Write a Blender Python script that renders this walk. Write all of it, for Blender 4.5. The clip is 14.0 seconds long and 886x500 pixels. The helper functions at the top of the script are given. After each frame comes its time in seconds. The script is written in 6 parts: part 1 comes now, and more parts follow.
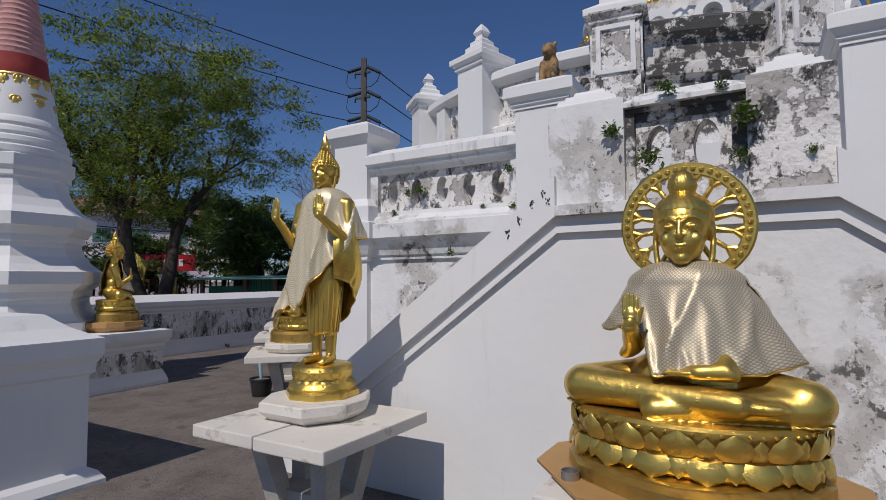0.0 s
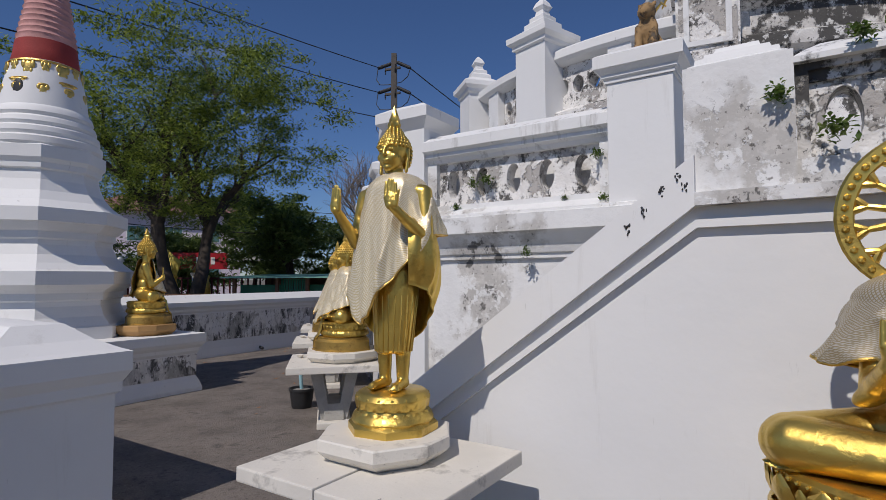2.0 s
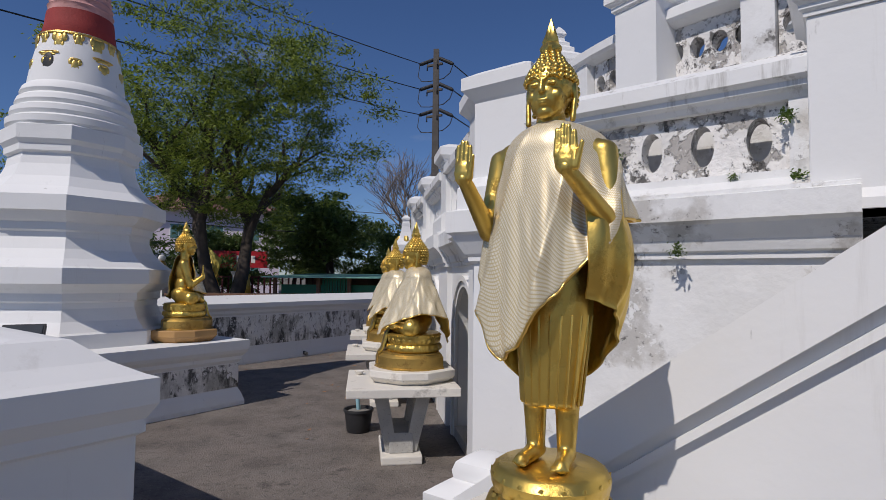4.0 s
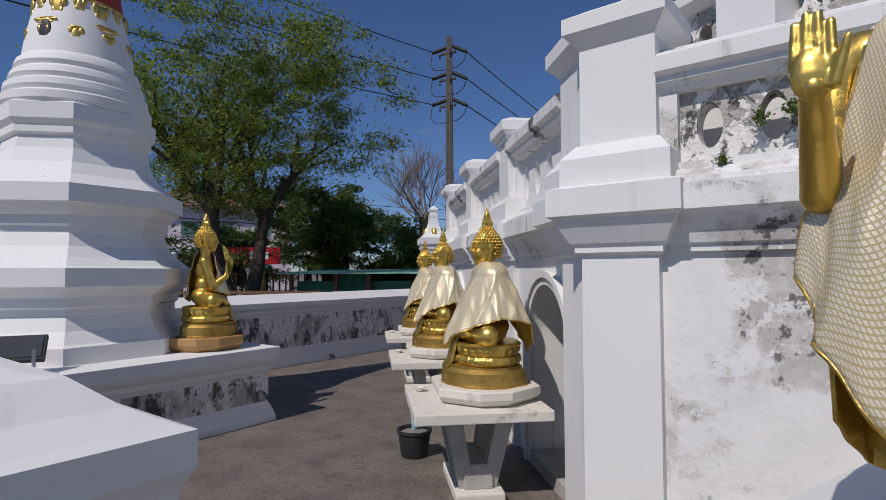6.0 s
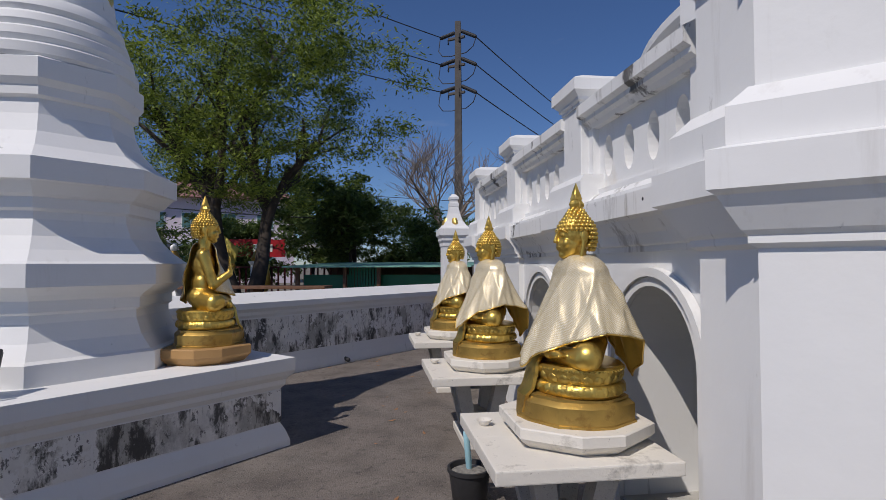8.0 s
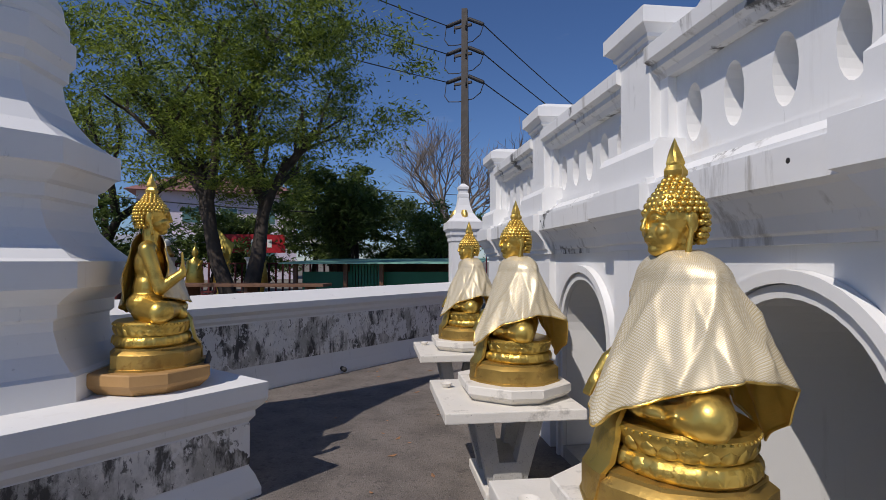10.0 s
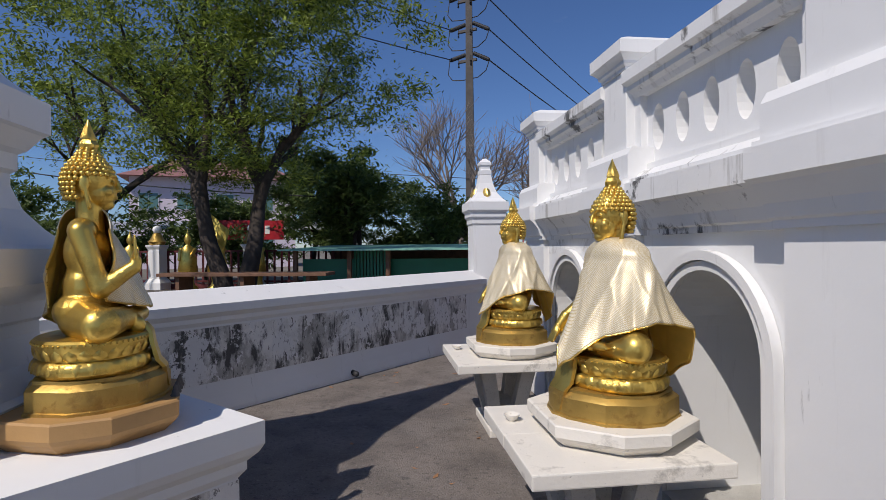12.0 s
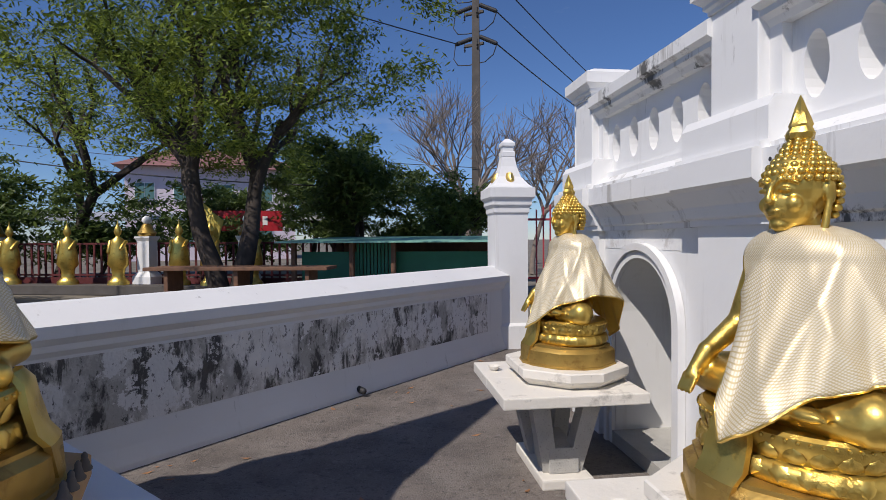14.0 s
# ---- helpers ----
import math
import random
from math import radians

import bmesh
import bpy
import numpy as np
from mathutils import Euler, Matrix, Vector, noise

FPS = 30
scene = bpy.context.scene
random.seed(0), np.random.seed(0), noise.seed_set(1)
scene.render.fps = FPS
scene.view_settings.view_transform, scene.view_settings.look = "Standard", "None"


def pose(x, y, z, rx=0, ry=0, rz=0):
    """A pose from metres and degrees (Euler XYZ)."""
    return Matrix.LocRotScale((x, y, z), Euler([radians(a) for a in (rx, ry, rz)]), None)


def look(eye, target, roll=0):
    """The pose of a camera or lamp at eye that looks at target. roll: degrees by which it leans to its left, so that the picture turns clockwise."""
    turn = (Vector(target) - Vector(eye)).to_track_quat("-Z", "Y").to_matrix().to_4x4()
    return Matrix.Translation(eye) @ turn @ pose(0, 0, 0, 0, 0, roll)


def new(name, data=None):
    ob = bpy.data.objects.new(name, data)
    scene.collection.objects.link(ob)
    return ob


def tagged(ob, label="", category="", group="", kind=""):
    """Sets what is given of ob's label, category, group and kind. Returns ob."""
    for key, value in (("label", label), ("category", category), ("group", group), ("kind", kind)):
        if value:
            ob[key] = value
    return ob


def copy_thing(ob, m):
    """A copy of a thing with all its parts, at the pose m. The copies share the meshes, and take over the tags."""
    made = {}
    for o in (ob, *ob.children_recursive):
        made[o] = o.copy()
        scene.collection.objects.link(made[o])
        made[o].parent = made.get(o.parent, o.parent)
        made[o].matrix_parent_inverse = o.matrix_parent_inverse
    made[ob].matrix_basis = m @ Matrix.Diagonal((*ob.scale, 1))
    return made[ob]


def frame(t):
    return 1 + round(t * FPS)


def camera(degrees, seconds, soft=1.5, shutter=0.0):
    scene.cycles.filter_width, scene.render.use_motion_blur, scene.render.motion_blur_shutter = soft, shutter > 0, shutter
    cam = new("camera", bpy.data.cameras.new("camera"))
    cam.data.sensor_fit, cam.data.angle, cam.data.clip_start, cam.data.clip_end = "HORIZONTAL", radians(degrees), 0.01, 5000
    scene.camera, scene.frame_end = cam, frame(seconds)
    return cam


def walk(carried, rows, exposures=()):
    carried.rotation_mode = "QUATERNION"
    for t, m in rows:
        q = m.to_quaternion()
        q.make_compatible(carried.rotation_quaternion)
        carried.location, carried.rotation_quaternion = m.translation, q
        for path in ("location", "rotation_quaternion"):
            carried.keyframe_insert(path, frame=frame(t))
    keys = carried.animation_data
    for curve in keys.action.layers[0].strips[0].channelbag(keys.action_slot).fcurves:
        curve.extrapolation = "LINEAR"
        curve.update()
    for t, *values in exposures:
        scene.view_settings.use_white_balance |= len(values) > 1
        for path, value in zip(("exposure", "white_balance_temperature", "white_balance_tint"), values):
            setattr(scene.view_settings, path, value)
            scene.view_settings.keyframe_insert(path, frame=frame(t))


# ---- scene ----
cam = camera(78.6, 14.0, soft=0.8)
PATH = [
    (0, (0.098, -0.032, 1.462), (0.108, 1.965, 1.571), -0.4),
    (0.5, (0.01, 0.029, 1.474), (0.011, 2.026, 1.579), -0.4),
    (1, (-0.075, 0.209, 1.47), (-0.099, 2.206, 1.57), -0.3),
    (1.5, (-0.176, 0.445, 1.509), (-0.225, 2.441, 1.609), -0.2),
    (2, (-0.264, 0.627, 1.506), (-0.349, 2.622, 1.609), -0.2),
    (2.5, (-0.417, 0.885, 1.484), (-0.531, 2.879, 1.59), 0.1),
    (3, (-0.545, 1.049, 1.506), (-0.689, 3.041, 1.618), 0.2),
    (3.5, (-0.687, 1.303, 1.497), (-0.86, 3.293, 1.601), 0.1),
    (4, (-0.794, 1.585, 1.529), (-1.004, 3.571, 1.636), 0.6),
    (6.5, (-1.567, 2.57, 1.563), (-1.808, 4.554, 1.638), -0.2),
    (7, (-1.728, 2.797, 1.58), (-1.972, 4.781, 1.648), -0.1),
    (7.5, (-1.857, 3.001, 1.583), (-2.103, 4.985, 1.648), -0.1),
    (8, (-1.918, 3.301, 1.581), (-2.164, 5.285, 1.637), -0.2),
    (10.5, (-2.225, 4.629, 1.599), (-2.49, 6.611, 1.63), -0.1),
    (11, (-2.366, 4.908, 1.569), (-2.63, 6.891, 1.583), -0.2),
    (11.5, (-2.526, 5.163, 1.598), (-2.785, 7.146, 1.601), -0.2),
    (12, (-2.623, 5.464, 1.592), (-2.881, 7.448, 1.582), -0.5),
    (12.5, (-2.698, 5.751, 1.597), (-2.962, 7.733, 1.581), -0.5),
    (13, (-2.822, 6.0, 1.584), (-3.09, 7.982, 1.558), -0.5),
    (13.5, (-2.96, 6.215, 1.589), (-3.22, 8.195, 1.556), -0.5),
    (14, (-3.0, 6.52, 1.6), (-3.26, 8.5, 1.56), -0.4),
]
walk(cam, [(t, look(eye, target, roll)) for t, eye, target, roll in PATH],
     exposures=((0, -0.22, 6550, 14), (3, -0.1, 6550, 14), (7.5, -0.06, 6550, 14), (11, 0.15, 6550, 14), (14, 0.32, 6550, 14)))


# ---- world and light ----
SUN_TO = 60.0      # the way the light travels over the ground, degrees from +x
SUN_UP = 50.0
world = bpy.data.worlds.new("world")
scene.world = world
world.use_nodes = True
wn = world.node_tree
sky = wn.nodes.new("ShaderNodeTexSky")
sky.sky_type = 'NISHITA'
sky.sun_disc = False
sky.sun_elevation = radians(SUN_UP)
sky.sun_rotation = radians(210)
sky.air_density, sky.dust_density, sky.ozone_density = 1.0, 0.0, 7.0
# thin wisps of cloud low in the sky
wtc = wn.nodes.new("ShaderNodeTexCoord")
wmp = wn.nodes.new("ShaderNodeMapping")
wmp.inputs["Scale"].default_value = (2.2, 2.2, 6.5)
wn.links.new(wtc.outputs["Generated"], wmp.inputs[0])
wno = wn.nodes.new("ShaderNodeTexNoise")
wno.inputs["Scale"].default_value = 1.6
wno.inputs["Detail"].default_value = 9
wn.links.new(wmp.outputs[0], wno.inputs["Vector"])
wra = wn.nodes.new("ShaderNodeMapRange")
wra.inputs[1].default_value, wra.inputs[2].default_value = 0.64, 0.80
wra.inputs[3].default_value, wra.inputs[4].default_value = 0.0, 0.4
wn.links.new(wno.outputs[0], wra.inputs[0])
wmx = wn.nodes.new("ShaderNodeMix")
wmx.data_type = 'RGBA'
wn.links.new(wra.outputs[0], wmx.inputs[0])
wtint = wn.nodes.new("ShaderNodeVectorMath")      # clear tropical blue
wtint.operation = 'MULTIPLY'
wtint.inputs[1].default_value = (0.90, 1.03, 1.24)
wn.links.new(sky.outputs[0], wtint.inputs[0])
wn.links.new(wtint.outputs[0], wmx.inputs[6])
wmx.inputs[7].default_value = (6.5, 7.0, 7.8, 1)
wn.links.new(wmx.outputs[2], wn.nodes["Background"].inputs[0])
wn.nodes["Background"].inputs[1].default_value = 0.060
sun = new("sun", bpy.data.lights.new("sun", 'SUN'))
sun.data.energy = 3.2
sun.data.angle = radians(0.5)
sun.data.color = (1.0, 0.95, 0.875)
_s = Vector((math.cos(radians(SUN_TO)) * math.cos(radians(SUN_UP)), math.sin(radians(SUN_TO)) * math.cos(radians(SUN_UP)), -math.sin(radians(SUN_UP))))
sun.matrix_world = Matrix.Translation((0, 0, 30)) @ _s.to_track_quat("-Z", "Y").to_matrix().to_4x4()


# ---- materials ----
def mat(name, base, rough=0.6, metal=0.0, bump=0.0, bump_scale=60.0, vary=0.06, vary_scale=3.0, spots=(), spec=0.5, mask=None):
    """Principled material with a two-scale colour variation, relief and stains.
    spots: rows of (colour, scale, threshold, softness, strength, stretch)."""
    m = bpy.data.materials.new(name)
    m.use_nodes = True
    nt = m.node_tree
    nd, ln = nt.nodes, nt.links
    p = nd["Principled BSDF"]
    tc = nd.new("ShaderNodeTexCoord")
    col = None
    n1 = nd.new("ShaderNodeTexNoise")
    n1.inputs["Scale"].default_value = vary_scale
    n1.inputs["Detail"].default_value = 8
    ln.new(tc.outputs["Object"], n1.inputs["Vector"])
    ramp = nd.new("ShaderNodeMapRange")
    ramp.inputs[1].default_value, ramp.inputs[2].default_value = 0.3, 0.7
    ramp.inputs[3].default_value, ramp.inputs[4].default_value = 1 - vary, 1 + vary
    ln.new(n1.outputs[0], ramp.inputs[0])
    mul = nd.new("ShaderNodeVectorMath")
    mul.operation = 'SCALE'
    mul.inputs[0].default_value = base
    ln.new(ramp.outputs[0], mul.inputs["Scale"])
    col = mul.outputs[0]
    height = None
    patch = None
    if mask:
        nm = nd.new("ShaderNodeTexNoise")
        nm.inputs["Scale"].default_value = mask[0]
        nm.inputs["Detail"].default_value = 7
        nm.inputs["Roughness"].default_value = 0.62
        ln.new(tc.outputs["Object"], nm.inputs["Vector"])
        pr = nd.new("ShaderNodeMapRange")
        pr.inputs[1].default_value, pr.inputs[2].default_value = mask[1], mask[1] + mask[2]
        pr.inputs[3].default_value, pr.inputs[4].default_value = mask[3], 1.0
        ln.new(nm.outputs[0], pr.inputs[0])
        patch = pr.outputs[0]
    for colour, scale, thr, soft, strength, stretch in spots:
        mp = nd.new("ShaderNodeMapping")
        mp.inputs["Scale"].default_value = stretch
        ln.new(tc.outputs["Object"], mp.inputs[0])
        n = nd.new("ShaderNodeTexNoise")
        n.inputs["Scale"].default_value = scale
        n.inputs["Detail"].default_value = 10
        n.inputs["Roughness"].default_value = 0.68
        n.inputs["Distortion"].default_value = 0.12
        ln.new(mp.outputs[0], n.inputs["Vector"])
        r = nd.new("ShaderNodeMapRange")
        r.inputs[1].default_value, r.inputs[2].default_value = thr, thr + soft
        r.inputs[3].default_value, r.inputs[4].default_value = 0, strength
        ln.new(n.outputs[0], r.inputs[0])
        mx = nd.new("ShaderNodeMix")
        mx.data_type = 'RGBA'
        fac = r.outputs[0]
        if patch is not None:
            pm = nd.new("ShaderNodeMath")
            pm.operation = 'MULTIPLY'
            ln.new(fac, pm.inputs[0])
            ln.new(patch, pm.inputs[1])
            fac = pm.outputs[0]
        ln.new(fac, mx.inputs[0])
        ln.new(col, mx.inputs[6])
        mx.inputs[7].default_value = (*colour, 1)
        col = mx.outputs[2]
        if height is None:
            height = fac
    ln.new(col, p.inputs["Base Color"])
    p.inputs["Roughness"].default_value = rough
    p.inputs["Metallic"].default_value = metal
    p.inputs["Specular IOR Level"].default_value = spec
    if bump:
        nb = nd.new("ShaderNodeTexNoise")
        nb.inputs["Scale"].default_value = bump_scale
        nb.inputs["Detail"].default_value = 6
        ln.new(tc.outputs["Object"], nb.inputs["Vector"])
        bp = nd.new("ShaderNodeBump")
        bp.inputs["Strength"].default_value = bump
        bp.inputs["Distance"].default_value = 0.01
        h = nb.outputs[0]
        if height is not None:
            sub = nd.new("ShaderNodeMath")
            sub.operation = 'SUBTRACT'
            ln.new(nb.outputs[0], sub.inputs[0])
            ln.new(height, sub.inputs[1])
            h = sub.outputs[0]
        ln.new(h, bp.inputs["Height"])
        ln.new(bp.outputs[0], p.inputs["Normal"])
    return m


WHITE = (0.745, 0.745, 0.735)
M_WHITE = mat("white_plaster", WHITE, 0.7, bump=0.25, bump_scale=9, vary=0.03, vary_scale=1.3,
              spots=[((0.50, 0.47, 0.42), 2.2, 0.66, 0.2, 0.5, (1, 1, 0.5)), ((0.50, 0.48, 0.45), 6.0, 0.60, 0.14, 0.4, (1, 1, 0.10)), ((0.20, 0.19, 0.18), 9.0, 0.66, 0.06, 0.55, (1, 1, 0.16)),
                     ((0.62, 0.52, 0.36), 1.1, 0.68, 0.12, 0.5, (1, 1, 0.6)), ((0.12, 0.115, 0.11), 38, 0.73, 0.03, 0.85, (1, 1, 1))])
M_COPING = mat("lichen_spotted_white_plaster", WHITE, 0.72, bump=0.3, bump_scale=12, vary=0.04, vary_scale=1.5,
               spots=[((0.06, 0.058, 0.055), 3.1, 0.595, 0.05, 0.92, (1, 1, 0.5)), ((0.30, 0.28, 0.25), 7.0, 0.55, 0.10, 0.65, (1, 1, 0.12)), ((0.52, 0.50, 0.46), 1.6, 0.60, 0.15, 0.6, (1, 1, 0.4)),
                      ((0.14, 0.13, 0.12), 30, 0.72, 0.03, 0.8, (1, 1, 1))])
M_LINING = mat("gold_satin_lining", (0.72, 0.48, 0.10), 0.45, 0.35, bump=0.1, bump_scale=200, vary=0.1, vary_scale=12)
M_WORN = mat("flaking_white_plaster", WHITE, 0.8, bump=0.35, bump_scale=24, vary=0.05, vary_scale=4, mask=(1.5, 0.50, 0.07, 0.05),
             spots=[((0.44, 0.42, 0.39), 4.5, 0.46, 0.03, 0.85, (1, 1, 1)), ((0.60, 0.58, 0.55), 14.0, 0.52, 0.04, 0.7, (1, 1, 0.8)),
                    ((0.09, 0.085, 0.078), 8.0, 0.585, 0.03, 0.9, (1, 1, 0.8)), ((0.14, 0.13, 0.12), 30.0, 0.60, 0.03, 0.8, (1, 1, 1))])
M_PEELED = mat("peeling_grey_plaster", (0.74, 0.72, 0.69), 0.85, bump=1.0, bump_scale=34, vary=0.14, vary_scale=7,
               spots=[((0.36, 0.335, 0.31), 3.8, 0.50, 0.03, 0.85, (1, 1, 1)), ((0.055, 0.052, 0.048), 7.5, 0.545, 0.05, 0.92, (1, 1, 0.8)),
                      ((0.80, 0.79, 0.77), 12.0, 0.57, 0.03, 0.9, (1, 1, 1)), ((0.10, 0.095, 0.09), 32.0, 0.60, 0.04, 0.85, (1, 1, 1))])
M_BLACKENED = mat("lichen_black_plaster", (0.58, 0.56, 0.53), 0.85, bump=0.9, bump_scale=34, vary=0.16, vary_scale=7,
                  spots=[((0.040, 0.038, 0.035), 4.2, 0.46, 0.05, 0.94, (1, 1, 0.8)), ((0.76, 0.75, 0.72), 8.0, 0.56, 0.04, 0.88, (1, 1, 1)),
                         ((0.07, 0.066, 0.06), 26.0, 0.57, 0.05, 0.85, (1, 1, 0.8))])
M_STAINED = mat("damp_stained_plaster", (0.74, 0.72, 0.68), 0.8, bump=0.6, bump_scale=40, vary=0.16, vary_scale=6,
                spots=[((0.36, 0.345, 0.31), 2.4, 0.45, 0.12, 0.85, (1, 1, 0.8)), ((0.05, 0.047, 0.042), 5.0, 0.51, 0.08, 0.93, (1, 1, 0.40)),
                       ((0.76, 0.75, 0.73), 3.2, 0.53, 0.02, 0.95, (1, 1, 0.8)), ((0.07, 0.066, 0.06), 24.0, 0.57, 0.05, 0.85, (1, 1, 0.6)), ((0.05, 0.047, 0.042), 10.0, 0.60, 0.05, 0.9, (1, 1, 0.10))])
M_ASPHALT = mat("dark_bitumen_paving", (0.150, 0.128, 0.112), 0.85, bump=0.9, bump_scale=80, vary=0.34, vary_scale=2.6,
                spots=[((0.21, 0.19, 0.17), 1.1, 0.50, 0.16, 0.55, (1, 1, 1)), ((0.028, 0.026, 0.025), 2.6, 0.58, 0.10, 0.65, (1, 1, 1)),
                       ((0.23, 0.21, 0.19), 75, 0.56, 0.06, 0.7, (1, 1, 1)), ((0.02, 0.019, 0.018), 52, 0.58, 0.05, 0.75, (1, 1, 1)), ((0.24, 0.22, 0.20), 9, 0.62, 0.05, 0.45, (1, 1, 1)), ((0.035, 0.032, 0.03), 5, 0.58, 0.08, 0.45, (1, 1, 1)), ((0.05, 0.045, 0.04), 20, 0.56, 0.06, 0.5, (1, 1, 1)), ((0.25, 0.23, 0.205), 28, 0.59, 0.05, 0.55, (1, 1, 1))])
M_DIRT = mat("dry_dusty_ground", (0.16, 0.14, 0.11), 0.95, bump=0.4, bump_scale=30, vary=0.3, vary_scale=0.5)
M_SLAB = mat("cream_painted_concrete", (0.70, 0.665, 0.595), 0.6, bump=0.2, bump_scale=40, vary=0.05, vary_scale=4,
             spots=[((0.24, 0.22, 0.19), 4.0, 0.575, 0.1, 0.65, (1, 1, 1)), ((0.12, 0.11, 0.10), 26.0, 0.65, 0.04, 0.7, (1, 1, 1))])
M_LEG = mat("speckled_terrazzo", (0.42, 0.41, 0.38), 0.8, bump=0.4, bump_scale=120, vary=0.12, vary_scale=6,
            spots=[((0.12, 0.12, 0.11), 110, 0.58, 0.05, 0.7, (1, 1, 1))])
M_GOLD = mat("gold_paint", (0.72, 0.50, 0.12), 0.36, 0.92, bump=0.30, bump_scale=16, vary=0.14, vary_scale=5,
             spots=[((0.33, 0.20, 0.045), 7, 0.54, 0.14, 0.6, (1, 1, 1)), ((0.22, 0.10, 0.03), 60, 0.68, 0.06, 0.6, (1, 1, 1))])
M_GOLD_DULL = mat("matt_gold_paint", (0.47, 0.31, 0.085), 0.45, 0.8, bump=0.3, bump_scale=24, vary=0.2, vary_scale=6,
                  spots=[((0.26, 0.14, 0.04), 8, 0.55, 0.1, 0.6, (1, 1, 1))])
M_GILT = mat("gilded_relief", (0.74, 0.50, 0.14), 0.38, 0.9, bump=0.3, bump_scale=60, vary=0.15, vary_scale=9)
M_OCHRE = mat("ochre_painted_block", (0.40, 0.23, 0.085), 0.6, bump=0.15, bump_scale=40, vary=0.1, vary_scale=4)
M_RED = mat("dark_red_cloth", (0.30, 0.035, 0.03), 0.8, bump=0.4, bump_scale=40, vary=0.15, vary_scale=5)
M_PINK = mat("faded_pink_cloth", (0.52, 0.27, 0.25), 0.85, bump=0.6, bump_scale=24, vary=0.2, vary_scale=4)
M_BARK = mat("brown_bark", (0.05, 0.038, 0.03), 0.9, bump=0.8, bump_scale=25, vary=0.3, vary_scale=5)
M_GREYBARK = mat("grey_bare_bark", (0.20, 0.165, 0.14), 0.9, bump=0.6, bump_scale=25, vary=0.2, vary_scale=5)
M_POLE = mat("weathered_concrete_pole", (0.09, 0.08, 0.072), 0.85, bump=0.3, bump_scale=30, vary=0.15, vary_scale=3)
M_BLACK = mat("black_rubber", (0.025, 0.025, 0.027), 0.6, bump=0.15, bump_scale=50, vary=0.2, vary_scale=8)
M_DARKLENS = mat("dark_grey_lens", (0.06, 0.065, 0.07), 0.25, vary=0.1, vary_scale=8)
M_STEEL = mat("galvanised_steel", (0.42, 0.43, 0.44), 0.4, 0.9, vary=0.1, vary_scale=10)
M_GREEN = mat("green_painted_sheet", (0.015, 0.15, 0.08), 0.55, bump=0.15, bump_scale=12, vary=0.15, vary_scale=2)
M_GREENROOF = mat("pale_green_roof_sheet", (0.20, 0.42, 0.33), 0.5, bump=0.2, bump_scale=8, vary=0.15, vary_scale=2)
M_WOOD = mat("brown_timber", (0.16, 0.08, 0.045), 0.75, bump=0.4, bump_scale=30, vary=0.2, vary_scale=6)
M_MAROON = mat("maroon_paint", (0.11, 0.018, 0.018), 0.6, bump=0.2, bump_scale=30, vary=0.2, vary_scale=4)
M_REDPAINT = mat("red_painted_iron", (0.42, 0.05, 0.06), 0.5, bump=0.15, bump_scale=50, vary=0.1, vary_scale=9)
M_LILAC = mat("lilac_house_paint", (0.66, 0.58, 0.64), 0.8, bump=0.2, bump_scale=12, vary=0.06, vary_scale=0.8)
M_ROOF = mat("brown_roof_tile", (0.25, 0.12, 0.11), 0.8, bump=0.4, bump_scale=9, vary=0.15, vary_scale=2)
M_GLASS = mat("dark_window_glass", (0.10, 0.20, 0.19), 0.08, vary=0.1, vary_scale=1)
M_GREYROOF = mat("grey_corrugated_roof", (0.45, 0.46, 0.47), 0.5, 0.3, bump=0.2, bump_scale=9, vary=0.12, vary_scale=2)
M_SIGNRED = mat("red_sign_face", (0.45, 0.02, 0.03), 0.4, vary=0.06, vary_scale=3)
M_LETTER = mat("white_letter_paint", (0.82, 0.82, 0.80), 0.5, vary=0.03, vary_scale=5)
M_BLUE = mat("pale_blue_plastic_pipe", (0.32, 0.55, 0.62), 0.4, vary=0.06, vary_scale=8)
M_SOIL = mat("grey_gravel", (0.20, 0.19, 0.17), 0.95, bump=1.0, bump_scale=60, vary=0.4, vary_scale=30)
M_YELLOW = mat("yellow_flag_cloth", (0.70, 0.55, 0.12), 0.8, bump=0.2, bump_scale=20, vary=0.1, vary_scale=4)
M_BIRD = mat("stained_stone_lion", (0.34, 0.21, 0.09), 0.8, bump=0.8, bump_scale=30, vary=0.3, vary_scale=6,
             spots=[((0.05, 0.045, 0.04), 9, 0.5, 0.08, 0.85, (1, 1, 1))])


def leaf_mat(name, a, b):
    m = bpy.data.materials.new(name)
    m.use_nodes = True
    nt = m.node_tree
    p = nt.nodes["Principled BSDF"]
    g = nt.nodes.new("ShaderNodeNewGeometry")
    mx = nt.nodes.new("ShaderNodeMix")
    mx.data_type = 'RGBA'
    nt.links.new(g.outputs["Random Per Island"], mx.inputs[0])
    mx.inputs[6].default_value = (*a, 1)
    mx.inputs[7].default_value = (*b, 1)
    nt.links.new(mx.outputs[2], p.inputs["Base Color"])
    p.inputs["Roughness"].default_value = 0.5
    tr = nt.nodes.new("ShaderNodeBsdfTranslucent")
    nt.links.new(mx.outputs[2], tr.inputs[0])
    ms = nt.nodes.new("ShaderNodeMixShader")
    ms.inputs[0].default_value = 0.45
    nt.links.new(p.outputs[0], ms.inputs[1])
    nt.links.new(tr.outputs[0], ms.inputs[2])
    nt.links.new(ms.outputs[0], nt.nodes["Material Output"].inputs[0])
    return m


